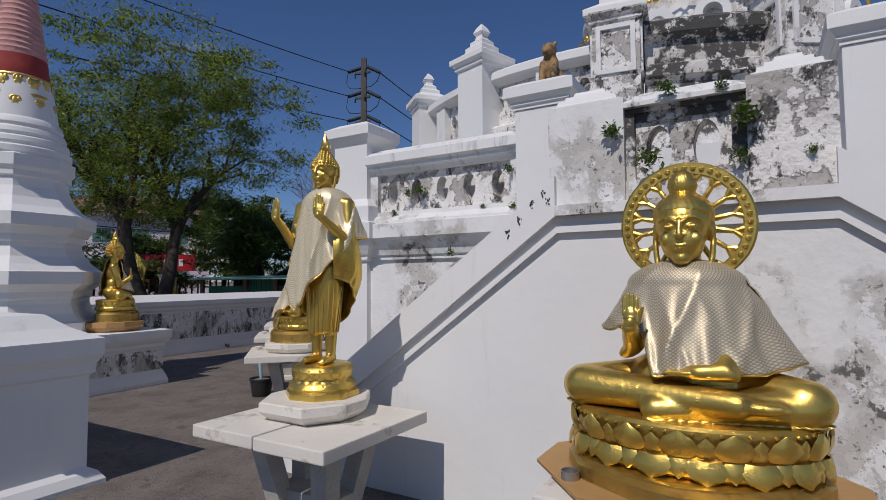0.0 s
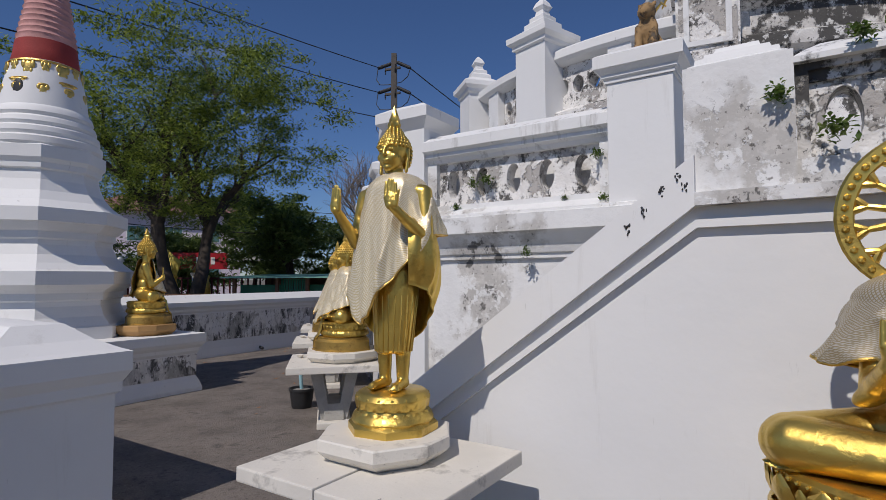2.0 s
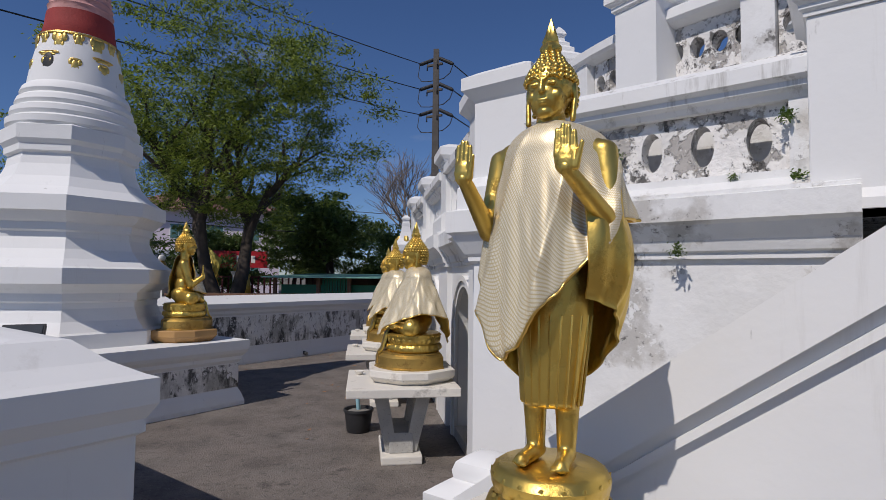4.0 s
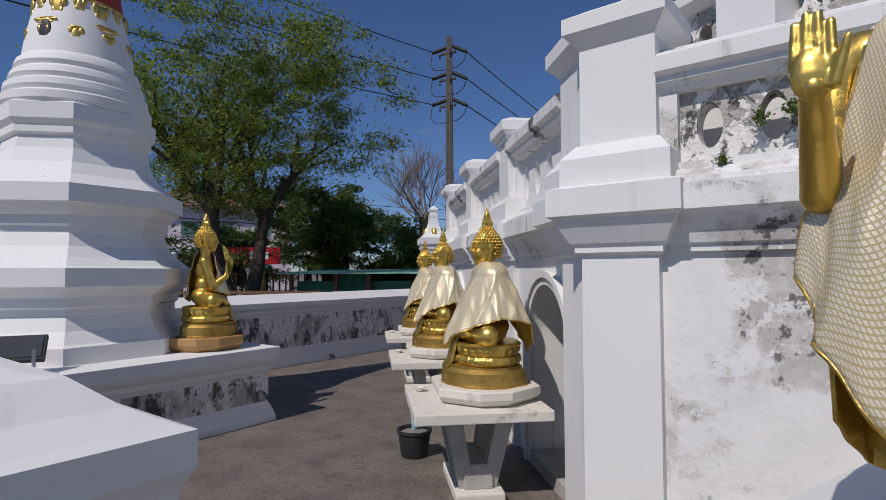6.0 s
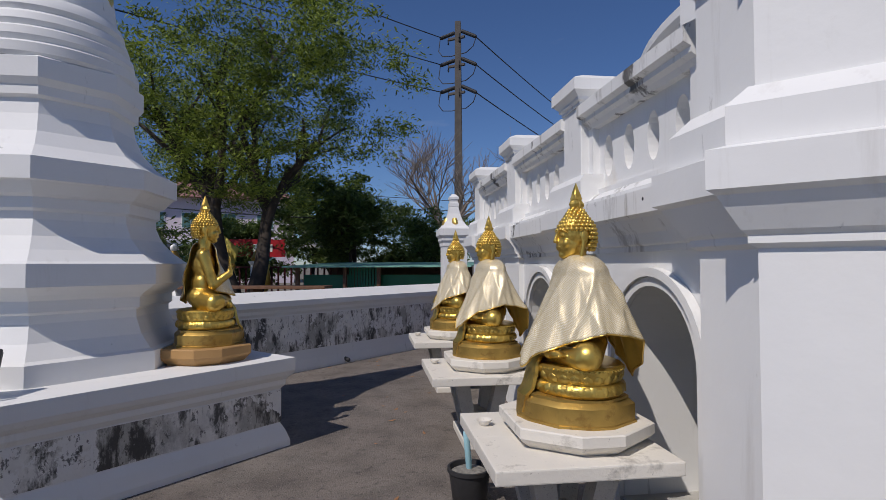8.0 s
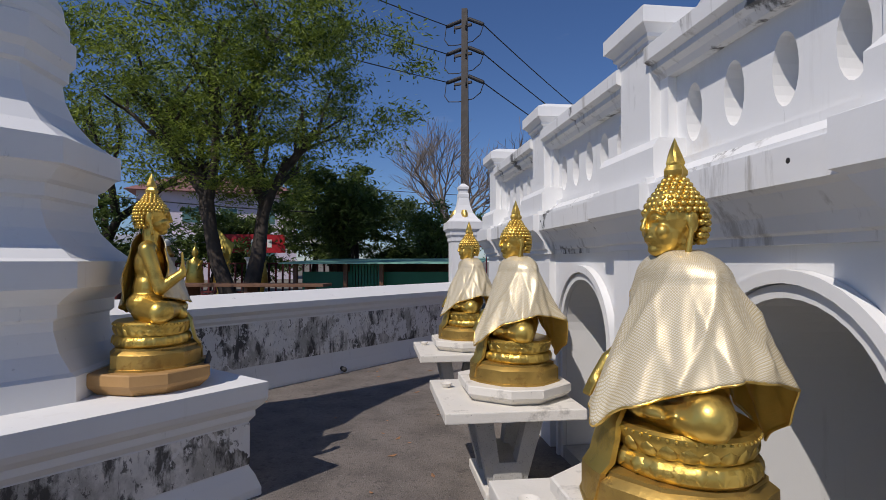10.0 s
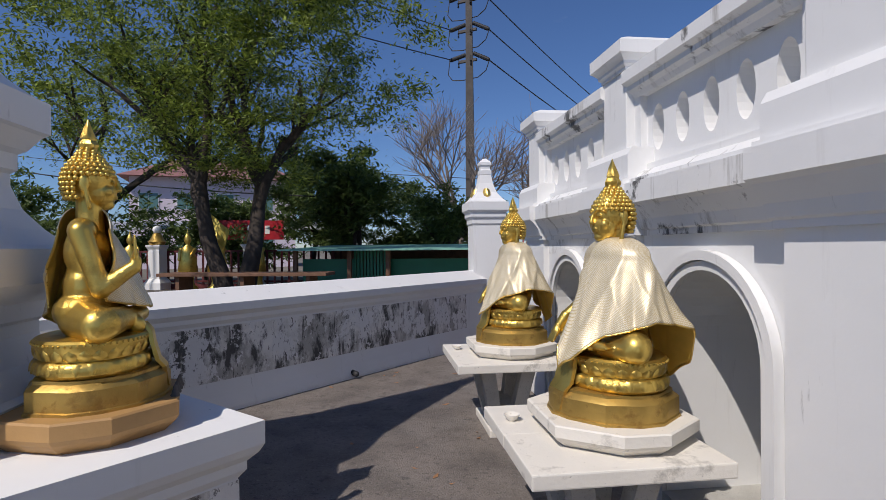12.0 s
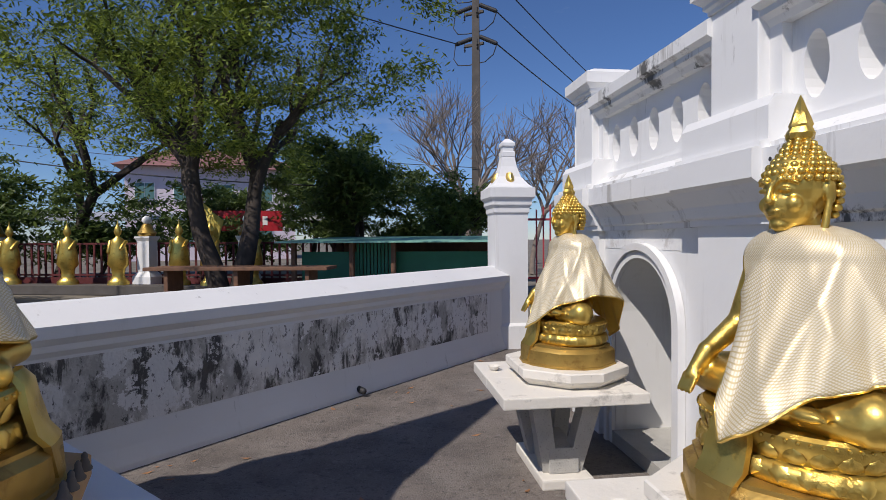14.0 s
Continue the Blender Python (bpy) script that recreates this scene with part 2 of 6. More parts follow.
M_LEAF = leaf_mat("tree_leaf", (0.03, 0.062, 0.012), (0.33, 0.41, 0.06))
M_LEAF_DARK = leaf_mat("dark_tree_leaf", (0.05, 0.09, 0.024), (0.16, 0.22, 0.055))
M_WEED = leaf_mat("weed_leaf", (0.06, 0.12, 0.02), (0.16, 0.22, 0.05))
M_DRYLEAF = mat("dry_leaf", (0.30, 0.15, 0.07), 0.8, vary=0.3, vary_scale=20)


def cloth_mat(name, base, line, scale):
    """Brocade: shining thread in a fine lattice on a satin ground."""
    m = bpy.data.materials.new(name)
    m.use_nodes = True
    nt = m.node_tree
    nd, ln = nt.nodes, nt.links
    p = nd["Principled BSDF"]
    tc = nd.new("ShaderNodeTexCoord")
    vo = nd.new("ShaderNodeTexVoronoi")
    vo.inputs["Scale"].default_value = scale
    vo.feature = 'DISTANCE_TO_EDGE'
    vo.inputs["Randomness"].default_value = 0.0
    vo.voronoi_dimensions = '2D'
    rt = nd.new("ShaderNodeMapping")
    rt.inputs["Rotation"].default_value = (0, 0, radians(45))
    ln.new(tc.outputs["UV"], rt.inputs[0])
    ln.new(rt.outputs[0], vo.inputs["Vector"])
    r = nd.new("ShaderNodeMapRange")
    r.inputs[1].default_value, r.inputs[2].default_value = 0.10, 0.22
    ln.new(vo.outputs["Distance"], r.inputs[0])
    mx = nd.new("ShaderNodeMix")
    mx.data_type = 'RGBA'
    ln.new(r.outputs[0], mx.inputs[0])
    mx.inputs[6].default_value = (*line, 1)
    mx.inputs[7].default_value = (*base, 1)
    ln.new(mx.outputs[2], p.inputs["Base Color"])
    p.inputs["Metallic"].default_value = 0.35
    nz = nd.new("ShaderNodeTexNoise")
    nz.inputs["Scale"].default_value = 420
    ln.new(tc.outputs["Object"], nz.inputs["Vector"])
    gl = nd.new("ShaderNodeMapRange")
    gl.inputs[3].default_value, gl.inputs[4].default_value = 0.30, 0.46
    ln.new(r.outputs[0], gl.inputs[0])
    ln.new(gl.outputs[0], p.inputs["Roughness"])
    bp = nd.new("ShaderNodeBump")
    bp.inputs["Strength"].default_value = 0.35
    bp.inputs["Distance"].default_value = 0.002
    ln.new(nz.outputs[0], bp.inputs["Height"])
    ln.new(bp.outputs[0], p.inputs["Normal"])
    return m


M_BROCADE = cloth_mat("cream_gold_brocade", (0.82, 0.75, 0.60), (0.62, 0.49, 0.25), 130)
M_SILVER = cloth_mat("silver_grey_brocade", (0.56, 0.52, 0.44), (0.36, 0.28, 0.14), 80)


# ---- building helpers ----
def finish(bm, name, material, smooth=False):
    me = bpy.data.meshes.new(name)
    bmesh.ops.recalc_face_normals(bm, faces=bm.faces)
    bm.to_mesh(me)
    bm.free()
    mats = material if isinstance(material, (list, tuple)) else [material]
    for mm in mats:
        me.materials.append(mm)
    if smooth:
        me.polygons.foreach_set("use_smooth", [True] * len(me.polygons))
        me.set_sharp_from_angle(angle=radians(smooth if smooth is not True else 40))
    return me


def part(name, bm, material, parent, label="", smooth=False):
    ob = new(name, finish(bm, name, material, smooth))
    ob.parent = parent
    if label:
        tagged(ob, label)
    return ob


def empty(name, m, label="", category="", group="", kind=""):
    ob = new(name)
    ob.matrix_world = m
    return tagged(ob, label, category, group, kind)


def solo(name, bm, material, m=None, label="", category="", group="", kind="", smooth=False):
    ob = new(name, finish(bm, name, material, smooth))
    if m is not None:
        ob.matrix_world = m
    return tagged(ob, label, category, group, kind)


def box(bm, x0, x1, y0, y1, z0, z1, bevel=0.0, m=None):
    r = bmesh.ops.create_cube(bm, size=1)
    vs = r["verts"]
    for v in vs:
        v.co = Vector(((x0 + x1) / 2 + v.co.x * (x1 - x0), (y0 + y1) / 2 + v.co.y * (y1 - y0), (z0 + z1) / 2 + v.co.z * (z1 - z0)))
    if m is not None:
        bmesh.ops.transform(bm, matrix=m, verts=vs)
    if bevel:
        es = list({e for v in vs for e in v.link_edges})
        bmesh.ops.bevel(bm, geom=es, offset=bevel, segments=2, affect='EDGES', profile=0.6)


def rings(bm, loops, close=True, cap=True):
    """Skin a list of loops of equal length."""
    vs = [[bm.verts.new(p) for p in loop] for loop in loops]
    n = len(vs[0])
    for a, b in zip(vs[:-1], vs[1:]):
        for i in range(n if close else n - 1):
            j = (i + 1) % n
            bm.faces.new((a[i], a[j], b[j], b[i]))
    if cap:
        bm.faces.new(vs[0][::-1])
        bm.faces.new(vs[-1])
    return vs


def turned(bm, prof, n=32, c=(0, 0), phase=0.0, sx=1.0, sy=1.0):
    """A solid of revolution, or an n-sided stack, from rows of (radius, z)."""
    loops = []
    for r, z in prof:
        loops.append([(c[0] + sx * r * math.cos(phase + 2 * math.pi * i / n), c[1] + sy * r * math.sin(phase + 2 * math.pi * i / n), z) for i in range(n)])
    rings(bm, loops)


def plan_stack(bm, plan, prof):
    """Stack a convex plan, offset outwards by d at height z, for rows of (d, z)."""
    n = len(plan)
    loops = []
    for d, z in prof:
        loop = []
        for i in range(n):
            p0, p1, p2 = Vector(plan[i - 1]), Vector(plan[i]), Vector(plan[(i + 1) % n])
            a, b = (p1 - p0).normalized(), (p2 - p1).normalized()
            na, nb = Vector((a.y, -a.x)), Vector((b.y, -b.x))
            k = (na + nb) / (1 + na.dot(nb))
            q = p1 + k * d
            loop.append((q.x, q.y, z))
        loops.append(loop)
    rings(bm, loops)


def run(bm, a, b, prof, ea=0.0, eb=0.0):
    """Sweep a closed profile of (outward, z) from a to b in plan; outward is to the right of a -> b. ea, eb: mitre, metres along per metre out."""
    a, b = Vector(a), Vector(b)
    d = (b - a).normalized()
    n = Vector((d.y, -d.x))
    la = [(*(a + n * o - d * (ea * o)), z) for o, z in prof]
    lb = [(*(b + n * o + d * (eb * o)), z) for o, z in prof]
    rings(bm, [la, lb])


def capsule(bm, p0, p1, r0, r1, seg=16):
    p0, p1 = Vector(p0), Vector(p1)
    d = p1 - p0
    q = d.to_track_quat("Z", "Y").to_matrix()
    loops = []
    for k in range(5):
        a = radians(-90 + 18 * k + 4)
        loops.append((p0, r0 * math.cos(a), r0 * math.sin(a)))
    for k in range(5):
        a = radians(14 + 18 * k)
        loops.append((p1, r1 * math.cos(a), r1 * math.sin(a)))
    out = []
    for c, r, h in loops:
        out.append([tuple(c + q @ Vector((max(r, 1e-4) * math.cos(2 * math.pi * i / seg), max(r, 1e-4) * math.sin(2 * math.pi * i / seg), h))) for i in range(seg)])
    rings(bm, out)


def ball(bm, c, r, seg=20, m=None):
    rx, ry, rz = r if isinstance(r, (tuple, list)) else (r, r, r)
    t = Matrix.Translation(c) @ (m if m is not None else Matrix()) @ Matrix.Diagonal((rx, ry, rz, 1))
    bmesh.ops.create_uvsphere(bm, u_segments=seg, v_segments=max(6, seg // 2), radius=1, matrix=t)


def fuse(bm, voxel, smooth=2):
    """Melt overlapping shapes into one skin; returns a bmesh."""
    me = bpy.data.meshes.new("melt")
    bmesh.ops.recalc_face_normals(bm, faces=bm.faces)
    bm.to_mesh(me)
    bm.free()
    ob = new("melt", me)
    r = ob.modifiers.new("r", 'REMESH')
    r.mode, r.voxel_size = 'VOXEL', voxel
    s = ob.modifiers.new("s", 'SMOOTH')
    s.iterations, s.factor = smooth, 0.5
    dg = bpy.context.evaluated_depsgraph_get()
    out = bmesh.new()
    ev = ob.evaluated_get(dg)
    out.from_mesh(ev.to_mesh())
    ev.to_mesh_clear()
    bpy.data.objects.remove(ob)
    bpy.data.meshes.remove(me)
    return out


def joined(*bms):
    out = bms[0]
    for b in bms[1:]:
        me = bpy.data.meshes.new("tmp")
        b.to_mesh(me)
        b.free()
        out.from_mesh(me)
        bpy.data.meshes.remove(me)
    return out


def tint(bm, index, start=0):
    for f in list(bm.faces)[start:]:
        f.material_index = index


def dirv(deg):
    return Vector((math.cos(radians(deg)), math.sin(radians(deg))))


# ---- plan ----
ANG_A, ANG_B, ANG_W = 104.5, -31.0, 60.0
DA, DB, DW = dirv(ANG_A), dirv(ANG_B), dirv(ANG_W)
NA, NB, NW = Vector((-DA.y, DA.x)), Vector((DB.y, -DB.x)), Vector((DW.y, -DW.x))    # towards the path
A0 = Vector((-1.45, 7.9))       # the arcade wall passes here
B0 = Vector((0.78, 4.5))        # the wall behind the stair
S0 = Vector((0.80, 3.15))       # the stair's outer face
W0 = Vector((-4.58, 11.85))     # foot of the outer parapet
BAY = 2.03
ARCHES = [-1.43, 0.60, 2.63]
PIERS = [-0.30, 1.59, 3.56]
END_A = 3.93     # the arcade ends here


def on(p0, d, n, u, out=0.0):
    return p0 + d * u + n * out


# ---- ground ----
bm = bmesh.new()
for a, b in (((-900, -900), (900, 900)),):
    vs = [bm.verts.new((x, y, -0.012)) for x, y in ((a[0], a[1]), (b[0], a[1]), (b[0], b[1]), (a[0], b[1]))]
    bm.faces.new(vs)
solo("ground", bm, M_DIRT, None, "dusty bare ground around the temple", "ground", kind="structure")
bm = bmesh.new()
c0 = [(-14, -8), (14, -8), (14, 20), (-2.2, 20), (-2.6, 15.4), tuple(on(W0, DW, NW, 0)), tuple(on(W0, DW, NW, -9)), (-14, 2)]
bm.faces.new([bm.verts.new((x, y, 0)) for x, y in c0])
solo("floor", bm, M_ASPHALT, None, "dark grey worn bitumen terrace floor", "floor", kind="structure")

# ---- outer parapet ----
bm = bmesh.new()
WALLPROF = [(0.0, 0.0), (0.0, 0.04), (-0.03, 0.16), (-0.05, 0.30), (-0.05, 0.86), (-0.02, 0.90), (-0.02, 0.94), (0.03, 0.99), (0.03, 1.07), (0.0, 1.09), (-0.16, 1.20), (-0.30, 1.20), (-0.46, 1.09), (-0.46, 0.0)]
run(bm, on(W0, DW, NW, -9.0), on(W0, DW, NW, 3.15), WALLPROF)
parapet = solo("wall_parapet", bm, M_WHITE, None, "white plastered outer parapet wall with moulded coping", "wall", kind="structure")
bm = bmesh.new()
run(bm, on(W0, DW, NW, -9.0), on(W0, DW, NW, 2.5), [(-0.06, 0.31), (-0.046, 0.31), (-0.046, 0.84), (-0.06, 0.84)])
part("stained_band", bm, M_STAINED, parapet, "grey mould-stained panel of the parapet")
bm = bmesh.new()
p = on(W0, DW, NW, 0.02, 0.05)
capsule(bm, (p.x, p.y, 0.06), (p.x - 0.12 * NW.x, p.y - 0.12 * NW.y, 0.08), 0.035, 0.035, 12)
part("drain_spout", bm, M_BLACK, parapet, "short black drain pipe end")

# ---- arcade wall ----
def arch_wall(bm, u0, u1, zt, half, top, th):
    """One bay of the arcade wall in (u, z), with an arched opening th deep."""
    uc = (u0 + u1) / 2
    zs = top - half * 1.0
    n = 20
    arc = [(uc - half, 0.0)] + [(uc - half * math.cos(math.pi * i / n), zs + half * math.sin(math.pi * i / n)) for i in range(n + 1)] + [(uc + half, 0.0)]
    outer = [(u0, 0.0)]
    for i in range(n + 1):
        f = i / n
        outer.append((u0 + (u1 - u0) * f, zt) if 0 < i < n else ((u0, zt) if i == 0 else (u1, zt)))
    outer.append((u1, 0.0))
    def w(u, z, o):
        q = on(A0, DA, NA, u, o)
        return bm.verts.new((q.x, q.y, z))
    fa = [w(u, z, 0) for u, z in arc]
    fo = [w(u, z, 0) for u, z in outer]
    ba = [w(u, z, -th) for u, z in arc]
    for i in range(len(arc) - 1):
        bm.faces.new((fa[i], fa[i + 1], fo[i + 1], fo[i]))
        bm.faces.new((fa[i + 1], fa[i], ba[i], ba[i + 1]))
    bm.faces.new(ba)
    return arc


ZC = 1.66      # underside of the cornice
arcade = empty("wall_arcade", Matrix(), "white plastered arcade wall with three arched recesses", "wall", kind="structure")
for k, uc in enumerate(ARCHES):
    bm = bmesh.new()
    arc = arch_wall(bm, uc - BAY / 2, uc + BAY / 2, ZC, 0.43, 1.46, 0.85)
    part("arch_bay", bm, M_WHITE, arcade)
    bm = bmesh.new()
    n = len(arc)
    for off, o0, o1 in ((0.0, 0.004, 0.035), (0.055, 0.004, 0.055)):
        loops = []
        for i, (u, z) in enumerate(arc):
            du, dz = u - uc, max(z - (1.46 - 0.43), 0)
            l = math.hypot(du, dz)
            ux, zx = du / l, dz / l
            if z <= 1.03:
                ux, zx = math.copysign(1, du), 0
            def q(r, o):
                v = on(A0, DA, NA, u + ux * r, o)
                return (v.x, v.y, z + zx * r)
            loops.append([q(off, o0), q(off, o1), q(off + 0.05, o1), q(off + 0.05, o0)])
        rings(bm, loops)
    part("arch_moulding", bm, M_WHITE, arcade, smooth=True)
    bm = bmesh.new()
    a, b = on(A0, DA, NA, uc - 0.46, 0.03), on(A0, DA, NA, uc + 0.46, 0.03)
    run(bm, b, a, [(0.0, 0.0), (0.0, 0.10), (-0.8, 0.10), (-0.8, 0.0)])
    part("arch_sill", bm, M_LEG, arcade, "bare concrete sill in the arch")
bm = bmesh.new()
a, b = on(A0, DA, NA, ARCHES[-1] + BAY / 2), on(A0, DA, NA, END_A)
run(bm, b, a, [(0, 0), (0, ZC), (-0.3, ZC), (-0.3, 0)])
part("plain_bay", bm, M_WHITE, arcade)
for u in PIERS:
    bm = bmesh.new()
    run(bm, on(A0, DA, NA, u + 0.30), on(A0, DA, NA, u - 0.30), [(0.055, 0), (0.055, ZC), (-0.01, ZC), (-0.01, 0)])
    part("pilaster", bm, M_WHITE, arcade)

for ua, ub in ((1.91, 3.24),):
    bm = bmesh.new()
    run(bm, on(A0, DA, NA, ub), on(A0, DA, NA, ua), [(-0.02, 1.52), (0.003, 1.52), (0.003, ZC - 0.006), (-0.02, ZC - 0.006)])
    part("peeled_strip", bm, M_WORN, arcade, "grey peeling strip above the arches")

# the corner between the arcade and the stair side
CORNICE = [(-0.3, ZC - 0.004), (0.03, ZC - 0.004), (0.03, ZC + 0.03), (0.05, ZC + 0.04), (0.07, ZC + 0.10), (0.13, ZC + 0.18), (0.16, ZC + 0.20), (0.16, ZC + 0.33), (0.12, ZC + 0.34), (0.12, ZC + 0.36), (0.08, ZC + 0.37), (0.08, ZC + 0.52), (0.05, ZC + 0.57), (-0.3, ZC + 0.57)]
ZB = ZC + 0.57    # foot of the balustrade panels


def oval_panel(bm, p0, d, n, u0, u1, z0, z1, count, rw, rh, th, depth_out=0.0):
    """A slab in (u, z) with a row of oval holes through its thickness."""
    pitch = (u1 - u0) / count
    zc = (z0 + z1) / 2
    N = 20
    for k in range(count):
        ua, ub = u0 + k * pitch, u0 + (k + 1) * pitch
        uc = (ua + ub) / 2
        oval = [(uc + rw * math.cos(2 * math.pi * i / N), zc + rh * math.sin(2 * math.pi * i / N)) for i in range(N)]
        rect = []
        for i in range(N):
            c, s = math.cos(2 * math.pi * i / N), math.sin(2 * math.pi * i / N)
            kx = (pitch / 2) / max(abs(c), 1e-6)
            kz = ((z1 - z0) / 2) / max(abs(s), 1e-6)
            kk = min(kx, kz)
            rect.append((uc + c * kk, zc + s * kk))
        cor = [(ua, z0), (ua, z1), (ub, z0), (ub, z1)]
        for cu, cz in cor:
            i = min(range(N), key=lambda j: (rect[j][0] - cu) ** 2 + (rect[j][1] - cz) ** 2)
            rect[i] = (cu, cz)
        def w(u, z, o):
            q = on(p0, d, n, u, o)
            return bm.verts.new((q.x, q.y, z))
        for o in (depth_out, depth_out - th):
            a = [w(u, z, o) for u, z in oval]
            b = [w(u, z, o) for u, z in rect]
            for i in range(N):
                j = (i + 1) % N
                bm.faces.new((a[i], a[j], b[j], b[i]))
            if o == depth_out:
                front = a
            else:
                for i in range(N):
                    j = (i + 1) % N
                    bm.faces.new((front[j], front[i], a[i], a[j]))


def balustrade(p0, d, n, u0, u1, count, worn, z0, flip, hp=0.50):
    """A rail between two piers: plinth, frame, pierced panel and coping."""
    rail = empty("balustrade", Matrix(), "white pierced balustrade with a row of oval holes" if not worn else "flaking white balustrade with oval holes and weeds", "balustrade", "pierced balustrades of the terrace")
    m = M_WORN if worn else M_WHITE
    bm = bmesh.new()
    oval_panel(bm, p0, d, n, u0 + 0.09, u1 - 0.09, z0 + 0.06, z0 + hp, count, 0.062 if worn else 0.070, 0.120 if worn else 0.148, 0.14, -0.05)
    bmesh.ops.remove_doubles(bm, verts=bm.verts, dist=0.002)
    part("pierced_panel", bm, M_PEELED if worn else m, rail)
    def seg(ua, ub):
        a, b = on(p0, d, n, ua), on(p0, d, n, ub)
        return (b, a) if flip else (a, b)
    bm = bmesh.new()
    run(bm, *seg(u0, u1), [(0.0, z0 - 0.002), (0.0, z0 + 0.06), (-0.24, z0 + 0.06), (-0.24, z0 - 0.002)])
    part("bottom_rail", bm, m, rail)
    bm = bmesh.new()
    run(bm, *seg(u0, u1), [(o, z0 + hp + h) for o, h in ((0.0, 0.0), (0.02, 0.03), (0.05, 0.05), (0.05, 0.08), (0.09, 0.10), (0.09, 0.18), (0.05, 0.20), (-0.06, 0.26), (-0.26, 0.26), (-0.30, 0.10), (-0.24, 0.0))])
    part("coping", bm, M_COPING, rail)
    for ua, ub in ((u0, u0 + 0.09), (u1 - 0.09, u1)):
        bm = bmesh.new()
        run(bm, *seg(ua, ub), [(0.0, z0 + 0.06), (0.0, z0 + hp), (-0.24, z0 + hp), (-0.24, z0 + 0.06)])
        part("frame_stile", bm, m, rail)
    return rail


def pier(p, ang, w, z0, zt, label="white square pier with a moulded cap"):
    """A square pier with plinth and moulded cap."""
    o = empty("pier", pose(p[0], p[1], z0, 0, 0, ang), label, "pier", "piers of the terrace balustrade")
    h = w / 2
    hz = zt - z0
    bm = bmesh.new()
    box(bm, -h, h, -h, h, 0, hz - 0.24, 0.008)
    part("shaft", bm, M_WHITE, o)
    sq = [(h, -h), (h, h), (-h, h), (-h, -h)]
    bm = bmesh.new()
    plan_stack(bm, sq, [(0.03, 0), (0.03, 0.05), (0.002, 0.10)])
    part("plinth", bm, M_WHITE, o)
    bm = bmesh.new()
    plan_stack(bm, sq, [(-0.02, hz - 0.24), (0.012, hz - 0.24), (0.012, hz - 0.22), (0.03, hz - 0.205), (0.03, hz - 0.185), (0.065, hz - 0.15), (0.075, hz - 0.145), (0.075, hz - 0.06), (0.06, hz - 0.05), (-0.03, hz - 0.005), (-0.05, hz)])
    part("cap", bm, M_WHITE, o)
    return o


ZP = 3.05
cornice = empty("cornice", Matrix(), "white moulded cornice below the balustrade", "cornice", kind="structure")
bm = bmesh.new()
LOW_CORNICE = CORNICE[:10] + [(0.08, ZC + 0.37), (0.03, ZC + 0.415), (-0.3, ZC + 0.415)]
run(bm, on(A0, DA, NA, END_A + 0.06), on(A0, DA, NA, -2.10), LOW_CORNICE)
part("cornice_run", bm, M_COPING, cornice)
bm = bmesh.new()
run(bm, on(B0, DB, NB, -1.70), on(B0, DB, NB, 0.20), LOW_CORNICE)
part("cornice_run", bm, M_WORN, cornice)
for u in PIERS:
    bm = bmesh.new()
    run(bm, on(A0, DA, NA, u + 0.34, 0.05), on(A0, DA, NA, u - 0.34, 0.05), [(o, z + 0.003) for o, z in CORNICE])
    part("cornice_break", bm, M_WHITE, cornice)
# corner bastion, from floor to balustrade
bm = bmesh.new()
q = [on(A0, DA, NA, -2.00, -0.25), on(A0, DA, NA, -2.00, 0.10), on(A0, DA, NA, -2.40, 0.10), on(B0, DB, NB, -2.02, 0.06), on(B0, DB, NB, -1.60, 0.06), on(B0, DB, NB, -1.60, -0.35)]
plan = [tuple(v) for v in q]
plan_stack(bm, plan, [(0, 0), (0, ZC - 0.02), (0.03, ZC), (0.03, ZC + 0.03), (0.05, ZC + 0.05), (0.12, ZC + 0.18), (0.15, ZC + 0.20), (0.15, ZC + 0.35), (0.09, ZC + 0.37), (0.09, ZC + 0.52), (0.02, ZC + 0.60), (0.0, ZC + 0.60), (0.0, ZP - 0.24), (0.012, ZP - 0.22), (0.03, ZP - 0.2), (0.075, ZP - 0.15), (0.075, ZP - 0.06), (-0.03, ZP)])
solo("corner_bastion", bm, M_WHITE, None, "tall white plastered corner pier with mouldings", "pier", kind="structure")
for u in PIERS:
    c = on(A0, DA, NA, u, -0.12)
    pier(c, ANG_A, 0.36, ZB - 0.20, ZP - 0.03)
us = [-2.05] + PIERS
for ua, ub, holes in zip(us[:-1], us[1:], (4, 5, 5)):
    balustrade(A0, DA, NA, ua + 0.17, ub - 0.17, holes, False, ZC + 0.40, True, 0.52)
balustrade(B0, DB, NB, -1.60, 0.0, 5, True, ZC + 0.40, False, 0.43)
bm = bmesh.new()
run(bm, on(B0, DB, NB, -1.62), on(B0, DB, NB, 3.5), [(0, 0), (0, ZC), (-0.3, ZC), (-0.3, 0)])
solo("wall_stair_back", bm, M_WORN, None, "peeling white wall behind the stair", "wall", kind="structure")
c = on(B0, DB, NB, 0.22, -0.12)
pier(c, ANG_B, 0.44, ZB - 0.35, 3.10, "tall white pier beside the stair landing")
c = on(B0, DB, NB, 2.50, -0.12)
pier(c, ANG_B, 0.60, ZB - 0.6, 3.12, "broad white pier beyond the stair landing")
e = on(A0, DA, NA, END_A)
bm = bmesh.new()
f = e + DW * 6
run(bm, f, e, [(0, 0), (0, ZC), (-0.3, ZC), (-0.3, 0)])
run(bm, f, e, CORNICE)
run(bm, f, e, [(0.0, ZB), (0.0, ZB + 0.61), (-0.25, ZB + 0.61), (-0.25, ZB)])
